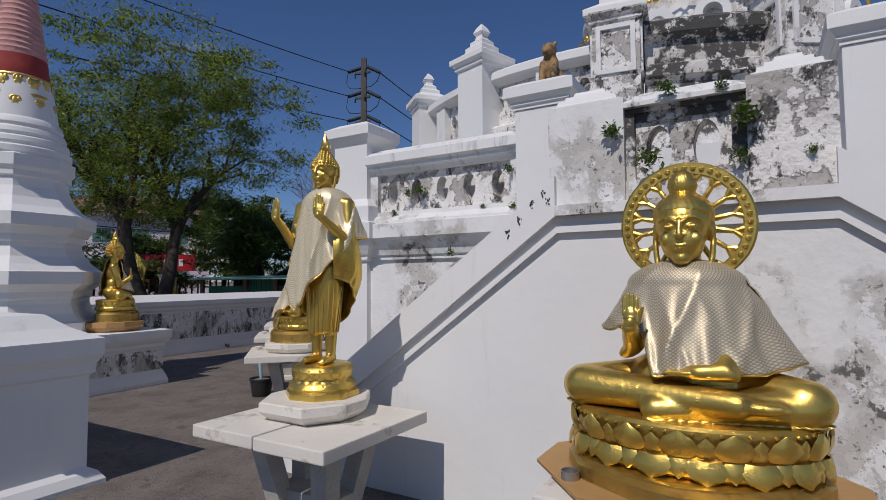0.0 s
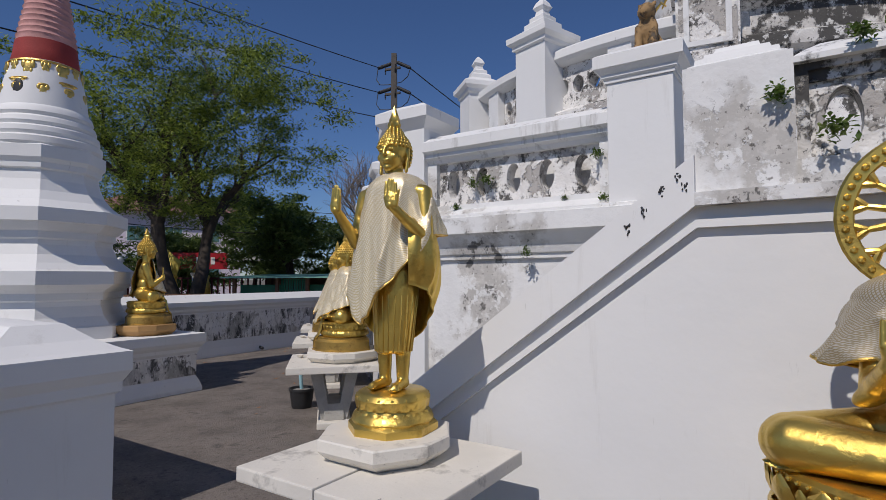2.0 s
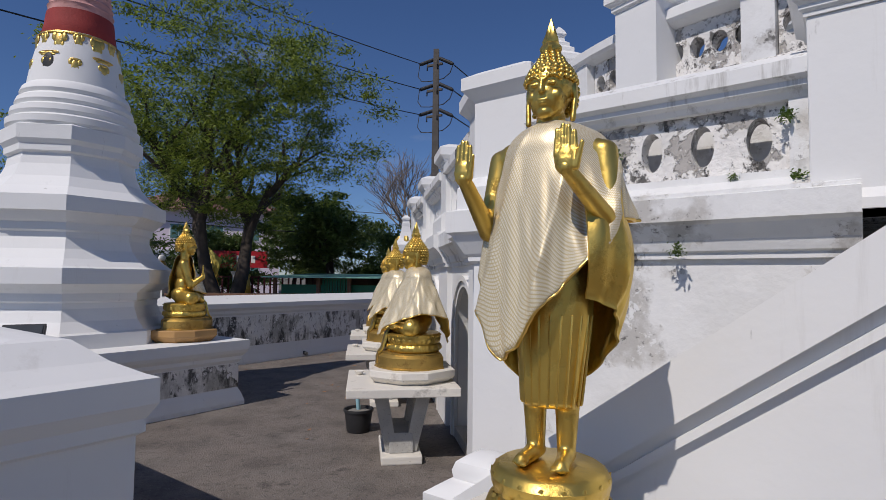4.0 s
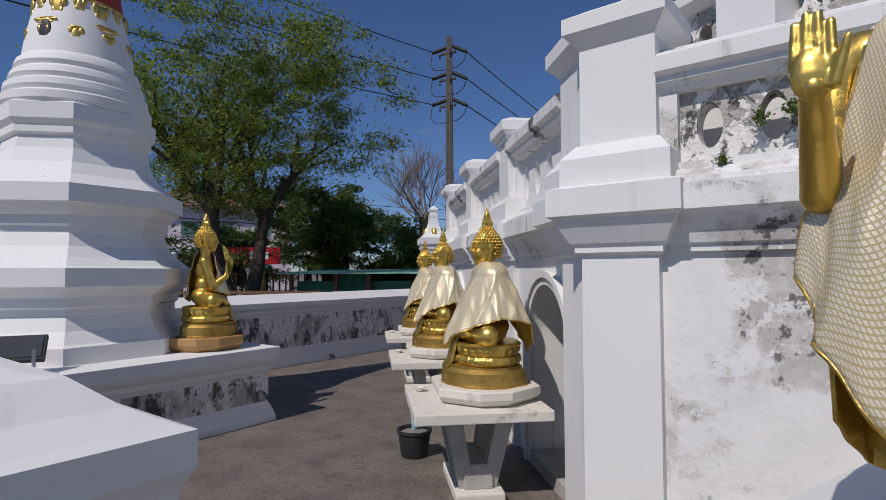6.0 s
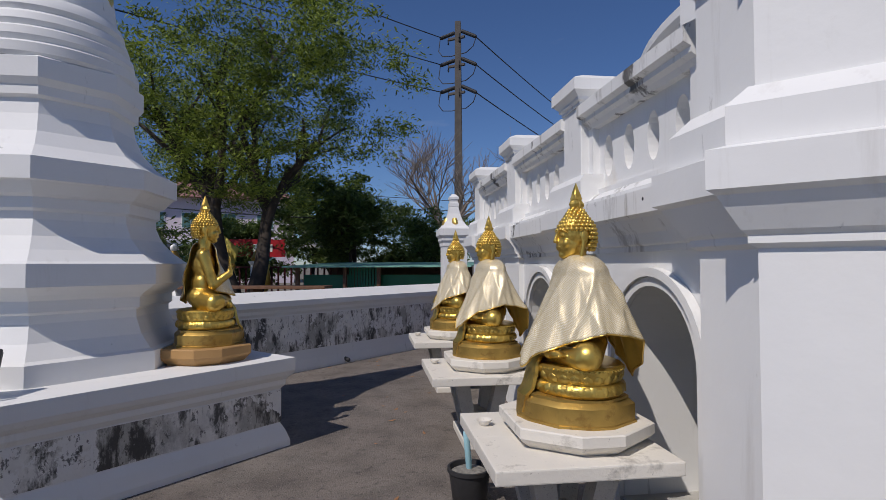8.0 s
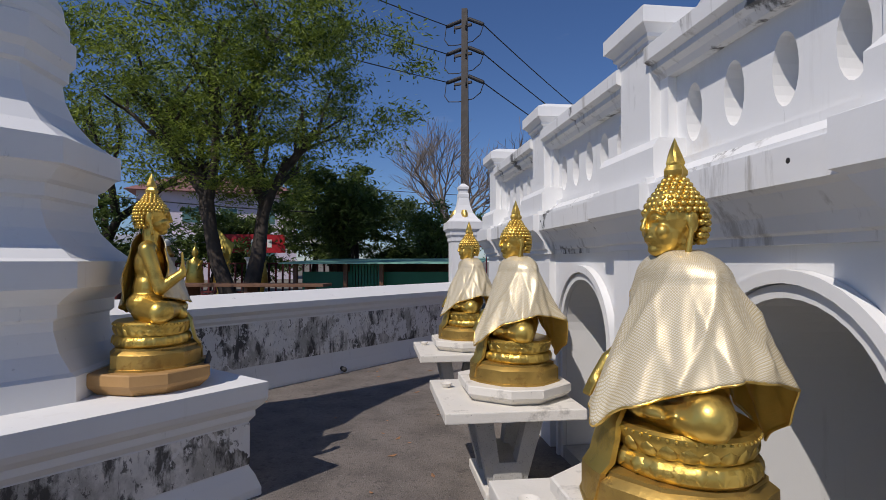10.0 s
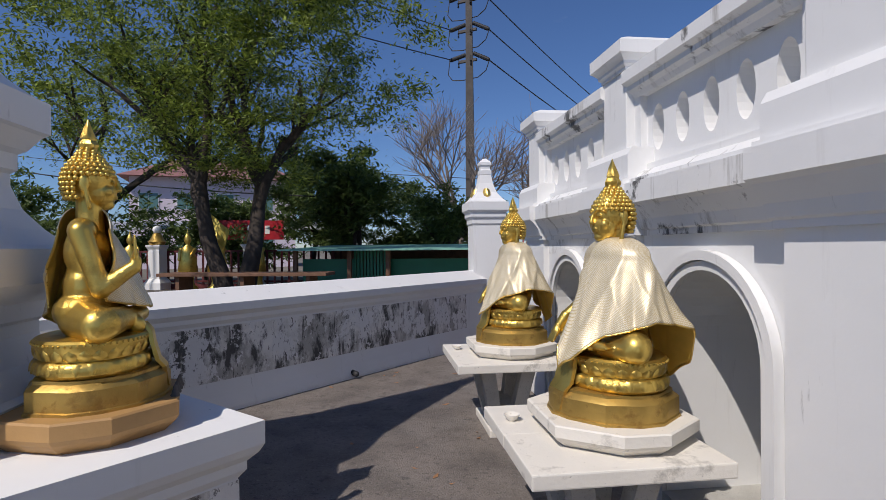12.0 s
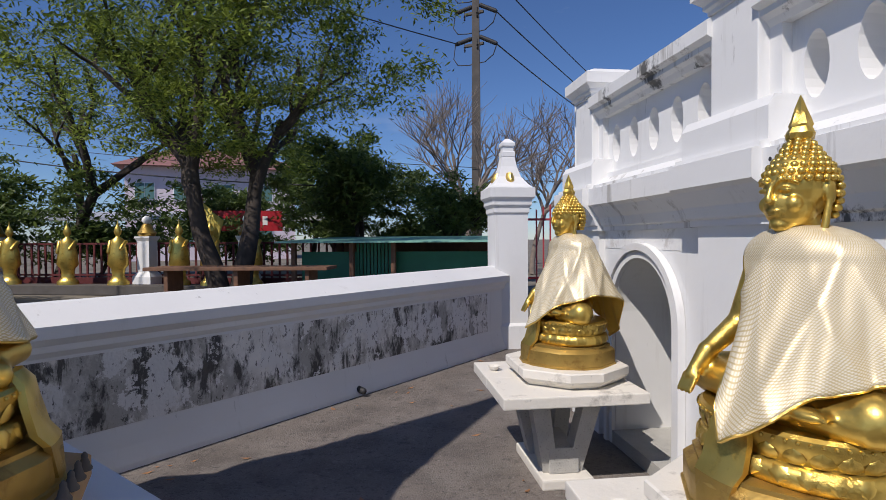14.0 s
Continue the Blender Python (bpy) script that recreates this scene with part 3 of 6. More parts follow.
solo("wall_terrace_end", bm, M_WHITE, None, "white plastered terrace wall turning away beyond the last pier", "wall", kind="structure")
bm = bmesh.new()
run(bm, on(B0, DB, NB, -1.75), on(B0, DB, NB, -0.05), [(-0.55, ZB - 0.2), (-0.55, ZB + 0.55), (-0.70, ZB + 0.55), (-0.70, ZB - 0.2)])
solo("wall_terrace_inner", bm, M_WORN, None, "stained plaster wall seen behind the pierced balustrade", "wall", kind="structure")
# terrace deck
bm = bmesh.new()
dk = [on(A0, DA, NA, END_A, -0.25), on(A0, DA, NA, -2.2, -0.25), on(B0, DB, NB, -1.7, -0.25), on(B0, DB, NB, 9, -0.25), Vector((14, 20))]
bm.faces.new([bm.verts.new((v.x, v.y, ZC + 0.45)) for v in dk])
solo("terrace_floor", bm, M_WORN, None, "plastered upper terrace deck", "floor", kind="structure")

# ---- stair ----
LAND = 1.34
SL = 0.75
def stair_profile(dz):
    """The line of the stair's edge, dz above the moulding's lower line."""
    return [(-2.30, 1.83 - 2.30 * SL + dz), (0.0, 1.83 + dz), (LAND, 1.83 + dz), (LAND + 2.4, 1.83 - 2.4 * SL + dz)]


stair = empty("stair", Matrix(), "white plastered double stair with sloping parapets and a pierced landing", "stair", kind="structure")
def slab(bm, lo, hi, o0, o1):
    """A band on the stair's face between two lines in (u, z), from o0 to o1 out."""
    loops = []
    for (u, z), (v, y) in zip(lo, hi):
        a0, a1 = on(S0, DB, NB, u, o0), on(S0, DB, NB, u, o1)
        b0, b1 = on(S0, DB, NB, v, o0), on(S0, DB, NB, v, o1)
        loops.append([(a0.x, a0.y, z), (a1.x, a1.y, z), (b1.x, b1.y, y), (b0.x, b0.y, y)])
    rings(bm, loops)


def line_at(u):
    return 1.83 + (u * SL if u < 0 else 0 if u < LAND else -(u - LAND) * SL)


for name, us_, mm in (("side_wall", [-2.30, 0.0, 0.95], M_WHITE), ("side_wall", [0.95, LAND, LAND + 2.4], M_WORN)):
    bm = bmesh.new()
    slab(bm, [(u, 0.0) for u in us_], [(u, max(line_at(u), 0.02)) for u in us_], -0.30, 0.0)
    part(name, bm, mm, stair)
bm = bmesh.new()
slab(bm, stair_profile(-0.004)[:2], stair_profile(0.23)[:2], -0.40, 0.07)
part("handrail", bm, M_WHITE, stair)
bm = bmesh.new()
slab(bm, stair_profile(-0.004)[2:], stair_profile(0.23)[2:], -0.40, 0.07)
part("handrail", bm, M_WHITE, stair)
bm = bmesh.new()
slab(bm, [(0.0, 1.826), (LAND, 1.826)], [(0.0, 1.885), (LAND, 1.885)], -0.40, 0.085)
part("ledge", bm, M_WORN, stair)
bm = bmesh.new()
slab(bm, stair_profile(-0.10), stair_profile(-0.06), -0.02, 0.035)
slab(bm, stair_profile(-0.06), stair_profile(-0.002), -0.02, 0.018)
part("moulding", bm, M_WHITE, stair)
# landing parapet: two broad piers flush with the wall, a sunk panel with two openings between them
def lbox(bm, u0, u1, o0, o1, z0, z1):
    q = [on(S0, DB, NB, u0, o0), on(S0, DB, NB, u1, o0), on(S0, DB, NB, u1, o1), on(S0, DB, NB, u0, o1)]
    rings(bm, [[(v.x, v.y, z0) for v in q], [(v.x, v.y, z1) for v in q]])


def lstack(bm, u0, u1, o0, o1, rows):
    """A stepped cap over the rectangle, inset by d at height z."""
    rings(bm, [[(*on(S0, DB, NB, u, o), z) for u, o in ((u0 + d, o0 + d), (u1 - d, o0 + d), (u1 - d, o1 - d), (u0 + d, o1 - d))] for d, z in rows])


CAP = [(0.0, 2.47), (0.0, 2.478), (0.025, 2.49), (0.03, 2.515), (0.06, 2.52), (0.065, 2.545), (0.10, 2.552), (0.11, 2.58), (0.14, 2.59)]
for u0, u1, mm, lb_ in ((-0.045, 0.39, M_WORN, ""), (0.985, 1.36, M_PEELED, "peeling blackened landing pier")):
    bm = bmesh.new()
    lbox(bm, u0, u1, -0.34, 0.03, 1.887, 2.47)
    part("landing_pier", bm, mm, stair, lb_)
    bm = bmesh.new()
    lstack(bm, u0 + 0.02, u1 - 0.02, -0.33, 0.02, CAP)
    part("pier_cap", bm, M_WHITE, stair)
bm = bmesh.new()
lbox(bm, 0.39, 0.985, -0.22, 0.012, 1.887, 2.00)
part("panel_foot", bm, M_WORN, stair, "flaking plaster under the sunk panel")
bm = bmesh.new()
lbox(bm, 0.392, 0.44, -0.22, -0.006, 2.00, 2.375)
lbox(bm, 0.915, 0.983, -0.22, -0.006, 2.00, 2.375)
lbox(bm, 0.392, 0.983, -0.22, -0.004, 2.375, 2.405)
lbox(bm, 0.44, 0.915, -0.20, -0.03, 2.33, 2.375)
part("panel_frame", bm, M_BLACKENED, stair, "blackened stepped frame of the sunk panel")
bm = bmesh.new()
oval_panel(bm, S0, DB, NB, 0.44, 0.915, 2.00, 2.33, 2, 0.066, 0.135, 0.13, -0.05)
bmesh.ops.remove_doubles(bm, verts=bm.verts, dist=0.002)
part("pierced_panel", bm, M_PEELED, stair, "peeling panel with two oval openings")
bm = bmesh.new()
lstack(bm, 0.388, 0.987, -0.30, 0.035, [(0.0, 2.405), (0.0, 2.43), (0.01, 2.44), (0.05, 2.47), (0.10, 2.50)])
part("landing_coping", bm, M_COPING, stair)
bm = bmesh.new()
lbox(bm, -0.04, 3.2, -1.32, -1.20, 1.70, 2.43)
part("landing_back", bm, M_WHITE, stair, "white wall at the back of the landing")
for i in range(11):
    bm = bmesh.new()
    u0 = -2.2 + i * 0.24
    z = 0.18 * (i + 1)
    lbox(bm, u0, 0.1, -1.25, -0.3, z - 0.18, z)
    part("step", bm, M_LEG, stair, "grey stone step")
bm = bmesh.new()
q = on(S0, DB, NB, -2.02, -0.14)
turned(bm, [(0.30, 0), (0.30, 0.44), (0.31, 0.46), (0.31, 0.50), (0.20, 0.55), (0.16, 0.56), (0.17, 0.60), (0.15, 0.64), (0.09, 0.67), (0.02, 0.68)], 4, (q.x, q.y), radians(-31 + 45))
part("newel", bm, M_WHITE, stair, "low white newel at the stair foot", smooth=30)

# ---- round upper terrace ----
CT = Vector((3.75, 9.6))
def arc_wall(bm, prof, R, a0, a1, n=56):
    loops = []
    for i in range(n + 1):
        a = radians(a0 + (a1 - a0) * i / n)
        loops.append([(CT.x + (R + o) * math.cos(a), CT.y + (R + o) * math.sin(a), z) for o, z in prof])
    rings(bm, loops)


upper = empty("upper_terrace", Matrix(), "round blackened upper terrace with white coping", "terrace wall", kind="structure")
UR = 4.0
bm = bmesh.new()
arc_wall(bm, [(0.0, 2.0), (0.0, 3.2), (0.05, 3.23), (0.10, 3.27), (0.10, 3.38), (0.02, 3.43), (-0.10, 3.47), (-0.4, 3.47), (-0.4, 2.0)], UR, 130, 330)
part("drum", bm, M_PEELED, upper)
bm = bmesh.new()
arc_wall(bm, [(0.0, 3.40), (0.0, 3.62), (0.07, 3.66), (0.07, 3.78), (0.0, 3.82), (0.0, 4.06), (0.10, 4.12), (0.12, 4.24), (0.04, 4.30), (-0.35, 4.32), (-0.35, 3.40)], UR, 250, 330)
part("raised_drum", bm, M_BLACKENED, upper, "blackened solid parapet of the upper terrace")
bm = bmesh.new()
arc_wall(bm, [(-0.02, 3.95), (0.06, 3.98), (0.10, 4.01), (0.10, 4.10), (0.02, 4.15), (-0.14, 4.22), (-0.30, 4.22), (-0.34, 3.95)], UR, 130, 247)
part("coping", bm, M_WHITE, upper)
NSEG = 7
for k in range(NSEG):
    a0 = radians(150 + k * 14)
    bm = bmesh.new()
    n = 4
    for q in range(n):
        a = a0 + radians(2.0 + (q + 0.5) * 2.9)
        p = CT + Vector((math.cos(a), math.sin(a))) * UR
        d = Vector((-math.sin(a), math.cos(a)))
        nn = Vector((math.cos(a), math.sin(a)))
        half = UR * radians(2.9) / 2
        oval_panel(bm, p, d, nn, -half, half, 3.45, 3.97, 1, 0.07, 0.10, 0.2, -0.05)
    bmesh.ops.remove_doubles(bm, verts=bm.verts, dist=0.02)
    part("pierced_panel", bm, M_PEELED, upper)
    bm = bmesh.new()
    a = a0
    m = Matrix.Translation((CT.x + (UR - 0.12) * math.cos(a), CT.y + (UR - 0.12) * math.sin(a), 0)) @ Matrix.Rotation(a, 4, 'Z')
    box(bm, -0.16, 0.17, -0.13, 0.13, 3.35, 4.0, 0.01, m)
    part("small_pier", bm, M_WORN, upper)
bm = bmesh.new()
bm.faces.new([bm.verts.new((CT.x + (UR - 0.1) * math.cos(2 * math.pi * i / 40), CT.y + (UR - 0.1) * math.sin(2 * math.pi * i / 40), 3.45)) for i in range(40)])
part("deck", bm, M_BLACKENED, upper)
CS = CT + Vector((1.25, 0.0))      # centre of the great stupa
chedi = empty("main_stupa", Matrix(), "large white stupa body with niches above the terraces", "stupa", kind="structure")
bm = bmesh.new()
turned(bm, [(2.4, 3.27), (2.4, 4.70), (2.46, 4.74), (2.46, 4.84), (2.1, 4.87), (2.1, 5.95), (2.15, 6.0), (2.2, 6.1), (2.2, 6.2), (1.9, 6.22), (1.4, 6.4), (1.1, 7.0), (0.9, 7.8), (0.7, 8.6), (0.4, 9.6), (0.1, 10.4)], 48, (CS.x, CS.y))
part("body", bm, M_WORN, chedi, smooth=25)
for k in range(12):
    a = radians(150 + k * 19)
    m = Matrix.Translation((CS.x + 2.14 * math.cos(a), CS.y + 2.14 * math.sin(a), 4.86)) @ Matrix.Rotation(a - math.pi / 2, 4, 'Z')
    bm = bmesh.new()
    N = 12
    def arcp(r, w):
        return [(-w, 0.0)] + [(-w * math.cos(math.pi * i / N), 0.42 + r * math.sin(math.pi * i / N)) for i in range(N + 1)] + [(w, 0.0)]
    lo, li = arcp(0.26, 0.24), arcp(0.14, 0.13)
    loops = [[m @ Vector((x0, 0.16, z0)), m @ Vector((x1, 0.16, z1)), m @ Vector((x1, -0.05, z1)), m @ Vector((x0, -0.05, z0))] for (x0, z0), (x1, z1) in zip(lo, li)]
    rings(bm, loops)
    nob = part("niche", bm, M_WHITE, chedi)
    bm = bmesh.new()
    for s in (-1, 1):
        capsule(bm, m @ Vector((s * 0.10, 0.17, 0.82)), m @ Vector((s * 0.32, 0.14, 0.90)), 0.03, 0.015, 8)
        capsule(bm, m @ Vector((s * 0.32, 0.14, 0.90)), m @ Vector((s * 0.42, 0.12, 0.80)), 0.02, 0.012, 8)
    ball(bm, m @ Vector((0, 0.17, 0.82)), 0.05, 10)
    part("gilt_garland", bm, M_GILT, nob, "gilt garland relief", smooth=True)


def finial_pier(p, w, z0, zt, ang, worn):
    """A square terrace pier with a stepped pagoda cap."""
    o = empty("terrace_pier", pose(p[0], p[1], 0, 0, 0, ang), "white stepped terrace pier with a pointed finial" if not worn else "peeling blackened terrace pier with a stepped white cap", "pier", "finial piers of the upper terrace")
    h = w / 2
    sq = [(h, -h), (h, h), (-h, h), (-h, -h)]
    bm = bmesh.new()
    plan_stack(bm, sq, [(0.03, z0), (0.03, z0 + 0.08), (0, z0 + 0.1), (0, zt - 0.12), (0.03, zt - 0.1), (0.03, zt - 0.06), (0.08, zt - 0.02), (0.08, zt)])
    part("shaft", bm, M_PEELED if worn else M_WHITE, o)
    if worn:
        for k in range(4):
            bm = bmesh.new()
            c_ = h * 0.62
            zc = (z0 + zt) / 2 + 0.22
            for x0, x1, za, zb in ((-c_ - 0.05, -c_, zc - 0.27, zc + 0.27), (c_, c_ + 0.05, zc - 0.27, zc + 0.27), (-c_, c_, zc - 0.27, zc - 0.22), (-c_, c_, zc + 0.22, zc + 0.27)):
                box(bm, h - 0.01, h + 0.025, x0, x1, za, zb, 0, Matrix.Rotation(k * math.pi / 2, 4, 'Z'))
            part("panel_moulding", bm, M_WORN, o)
    bm = bmesh.new()
    k = w / 0.5
    plan_stack(bm, sq, [(0.08, zt), (0.08, zt + 0.05 * k), (-0.02 * k, zt + 0.12 * k), (-0.08 * k, zt + 0.16 * k), (-0.08 * k, zt + 0.22 * k), (-0.13 * k, zt + 0.26 * k), (-0.13 * k, zt + 0.31 * k), (-0.18 * k, zt + 0.35 * k), (-0.19 * k, zt + 0.40 * k), (-0.16 * k, zt + 0.45 * k), (-0.19 * k, zt + 0.52 * k), (-0.235 * k, zt + 0.58 * k)])
    part("cap", bm, M_WHITE, o)
    return o


for a, w, worn, zt in ((220.0, 0.46, False, 4.32), (198.0, 0.42, False, 4.22), (246.0, 0.50, True, 4.36), (272.0, 0.62, True, 4.62)):
    p = CT + dirv(a) * (UR + 0.02)
    finial_pier(p, w, 3.1, zt, a, worn)

# lion on the pier
bm = bmesh.new()
ball(bm, (0, 0.03, 0.09), (0.09, 0.11, 0.09), 14)
ball(bm, (0, -0.03, 0.18), (0.075, 0.07, 0.10), 14)
ball(bm, (0, -0.05, 0.30), (0.065, 0.07, 0.065), 14)
capsule(bm, (0, -0.09, 0.29), (0, -0.12, 0.27), 0.04, 0.035, 10)
for s in (-1, 1):
    capsule(bm, (s * 0.05, -0.07, 0.18), (s * 0.05, -0.11, 0.02), 0.032, 0.028, 10)
    ball(bm, (s * 0.08, 0.04, 0.05), (0.045, 0.08, 0.05), 10)
    ball(bm, (s * 0.05, -0.03, 0.36), (0.018, 0.015, 0.022), 8)
bm = fuse(bm, 0.012, 2)
c = on(B0, DB, NB, 0.24, -0.14)
solo("lion_figure", bm, M_BIRD, pose(c.x, c.y, 3.095, 0, 0, -31), "weathered brown and black stone lion on a pier", "statue", smooth=60)


# ---- stupa ----
STU = Vector((-5.78, 7.4))
h = 1.38
stand = empty("stupa_platform", pose(STU.x, STU.y, 0, 0, 0, ANG_W), "low white plastered platform under the stupa", "platform", kind="structure")
bm = bmesh.new()
sq = [(h, -h), (h, h), (-h, h), (-h, -h)]
plan_stack(bm, sq, [(0.03, 0), (0.03, 0.05), (0.0, 0.14), (-0.03, 0.20), (-0.03, 0.5), (0.0, 0.54), (0.0, 0.58), (0.04, 0.62), (0.06, 0.66), (0.06, 0.77)])
part("body", bm, M_WHITE, stand)
bm = bmesh.new()
plan_stack(bm, sq, [(-0.04, 0.21), (-0.026, 0.21), (-0.026, 0.49), (-0.04, 0.49)])
part("stained_band", bm, M_STAINED, stand, "mould-stained plaster band")
stupa = empty("stupa", pose(STU.x, STU.y, 0, 0, 0, 0), "white tiered stupa with gilt ornaments and red cloth on the spire", "stupa")
bm = bmesh.new()
turned(bm, [(1.10, 0.76), (1.10, 0.92), (1.06, 0.94), (0.97, 1.05), (0.92, 1.18), (0.92, 1.24), (0.95, 1.26), (0.95, 1.34), (1.0, 1.38), (1.08, 1.43), (1.10, 1.44), (1.10, 1.60), (1.05, 1.62), (0.95, 1.70), (0.86, 1.80), (0.81, 1.92),
            (0.81, 1.98), (0.84, 2.0), (0.84, 2.08), (0.88, 2.1), (0.95, 2.18), (0.98, 2.19), (0.98, 2.35), (0.94, 2.36), (0.80, 2.46), (0.70, 2.58), (0.64, 2.72), (0.62, 2.84), (0.66, 2.86), (0.66, 2.93), (0.70, 2.98), (0.70, 3.13), (0.66, 3.15)], 8, (0, 0), radians(-52.5))
part("tiered_base", bm, M_WHITE, stupa)
bm = bmesh.new()
turned(bm, [(0.64, 3.14), (0.66, 3.17), (0.66, 3.24), (0.61, 3.27), (0.63, 3.31), (0.62, 3.37), (0.57, 3.40), (0.59, 3.44), (0.57, 3.5), (0.53, 3.53), (0.55, 3.57), (0.53, 3.63), (0.49, 3.67), (0.46, 3.9), (0.42, 4.1), (0.385, 4.27), (0.36, 4.28)], 48)
part("bell", bm, M_WHITE, stupa, smooth=30)
bm = bmesh.new()
turned(bm, [(0.37, 4.26), (0.38, 4.28), (0.355, 4.42), (0.34, 4.56), (0.32, 4.57)], 40)
part("red_wrap", bm, M_RED, stupa, "dark red cloth band", smooth=True)
bm = bmesh.new()
prof = [(0.33, 4.55)]
for i in range(14):
    z = 4.57 + i * 0.08
    r = 0.335 - i * 0.013
    prof += [(r, z), (r - 0.012, z + 0.04), (r + 0.002, z + 0.07)]
prof += [(0.14, 5.72), (0.06, 6.4), (0.01, 6.9)]
turned(bm, prof, 32)
part("wrapped_spire", bm, M_PINK, stupa, "spire wrapped in faded pink cloth", smooth=50)

def gilt_drop(a, z, w, h, name="gilt_ornament"):
    r = 0.385 + (4.27 - z) * 0.16
    m = Matrix.Rotation(a, 4, 'Z') @ Matrix.Translation((r + 0.004, 0, z))
    bm = bmesh.new()
    ball(bm, m @ Vector((0, 0, 0)), (0.016, w * 0.42, h * 0.42), 12, Matrix.Rotation(a, 4, 'Z'))
    for s in (-1, 1):
        ball(bm, m @ Vector((0, s * w * 0.38, h * 0.2)), (0.014, w * 0.24, h * 0.24), 10, Matrix.Rotation(a, 4, 'Z'))
        ball(bm, m @ Vector((0, s * w * 0.25, -h * 0.2)), (0.014, w * 0.2, h * 0.22), 10, Matrix.Rotation(a, 4, 'Z'))
    ball(bm, m @ Vector((0, 0, h * 0.42)), (0.014, w * 0.5, h * 0.10), 10, Matrix.Rotation(a, 4, 'Z'))
    ball(bm, m @ Vector((0, 0, -h * 0.48)), (0.012, w * 0.13, h * 0.14), 10, Matrix.Rotation(a, 4, 'Z'))
    part(name, bm, M_GILT, stupa, "gilt moulded leaf ornament", smooth=True)


for k in range(14):
    a = 2 * math.pi * k / 14
    gilt_drop(a, 4.14 if k % 2 else 4.17, 0.13 if k % 2 else 0.09, 0.22 if k % 2 else 0.16)
for k in range(10):
    a = 2 * math.pi * (k + 0.5) / 10
    gilt_drop(a, 3.86, 0.11, 0.17)
    if k % 2:
        gilt_drop(a, 3.98, 0.20, 0.07)
bm = bmesh.new()
turned(bm, [(0.40, 4.235), (0.408, 4.245), (0.402, 4.262), (0.39, 4.265)], 40)
part("gilt_band", bm, M_GILT, stupa, "thin gilt band", smooth=True)
bm = bmesh.new()
m = Matrix.Rotation(radians(-88), 4, 'Z')
ball(bm, m @ Vector((0.452, 0, 3.86)), (0.02, 0.07, 0.13), 14, m)
part("dark_opening", bm, M_BLACK, stupa, "small dark opening in the bell", smooth=True)

# ---- block by the path ----
bm = bmesh.new()
PB = Vector((-2.42, 4.02))
d60, d150 = dirv(60), dirv(150)
pl = [PB, PB + d150 * 2.3, PB + d150 * 2.3 - d60 * 0.8, PB - d60 * 0.8]
pl = [tuple(v) for v in pl]
plan_stack(bm, pl, [(0.04, 0), (0.04, 0.03), (0.0, 0.09), (-0.05, 0.12), (-0.05, 0.78), (-0.02, 0.80), (-0.02, 0.86), (0.02, 0.93), (0.02, 1.05), (-0.03, 1.07), (-0.14, 1.13), (-0.26, 1.23), (-0.34, 1.24)])
solo("pedestal_block", bm, M_WHITE, None, "white plastered pedestal with hipped moulded top", "pedestal")

# ---- gate pillar ----
GP = pose(-3.10, 14.66, 0, 0, 0, 15) @ Matrix.Diagonal((0.98, 0.98, 1.10, 1))
gp = empty("gate_pillar", GP, "white gate pillar with a gilt curved roof", "gate pillar")
h = 0.25
sq = [(h, -h), (h, h), (-h, h), (-h, -h)]
bm = bmesh.new()
plan_stack(bm, sq, [(0.03, 0), (0.03, 0.3), (0, 0.34), (0, 1.78), (0.02, 1.80), (0.02, 1.86), (0.05, 1.90), (0.05, 1.96), (0.09, 2.0), (0.09, 2.12), (0.0, 2.14)])
part("shaft", bm, M_WHITE, gp)
bm = bmesh.new()
plan_stack(bm, sq, [(0.06, 2.13), (0.0, 2.18), (-0.08, 2.28), (-0.13, 2.42), (-0.155, 2.55), (-0.15, 2.56), (-0.15, 2.62), (-0.17, 2.63), (-0.17, 2.68), (-0.15, 2.70), (-0.15, 2.74), (-0.22, 2.80)])
part("roof_cap", bm, M_WHITE, gp)
for k in range(4):
    bm = bmesh.new()
    turned(bm, [(0.16, 2.20), (0.175, 2.23), (0.16, 2.27), (0.115, 2.33), (0.09, 2.335)], 12, (0.02, 0), 0, 1, 0.55)
    for v in bm.verts:
        v.co = Matrix.Rotation(k * math.pi / 2, 4, 'Z') @ (v.co + Vector((0.06, 0, 0)))
    part("gilt_leaf", bm, M_GILT, gp, "gilt lotus leaf ornament", smooth=True)
bm = bmesh.new()
for k in range(12):
    box(bm, 0.45 + k * 0.11, 0.47 + k * 0.11, -0.01, 0.01, 0.1, 1.85 + 0.12 * math.sin(k * 0.3), 0)
for z in (0.15, 0.9, 1.7):
    box(bm, 0.28, 1.75, -0.015, 0.015, z, z + 0.03, 0)
solo("iron_gate", bm, M_REDPAINT, GP, "red painted wrought iron gate behind the pillar", "gate")


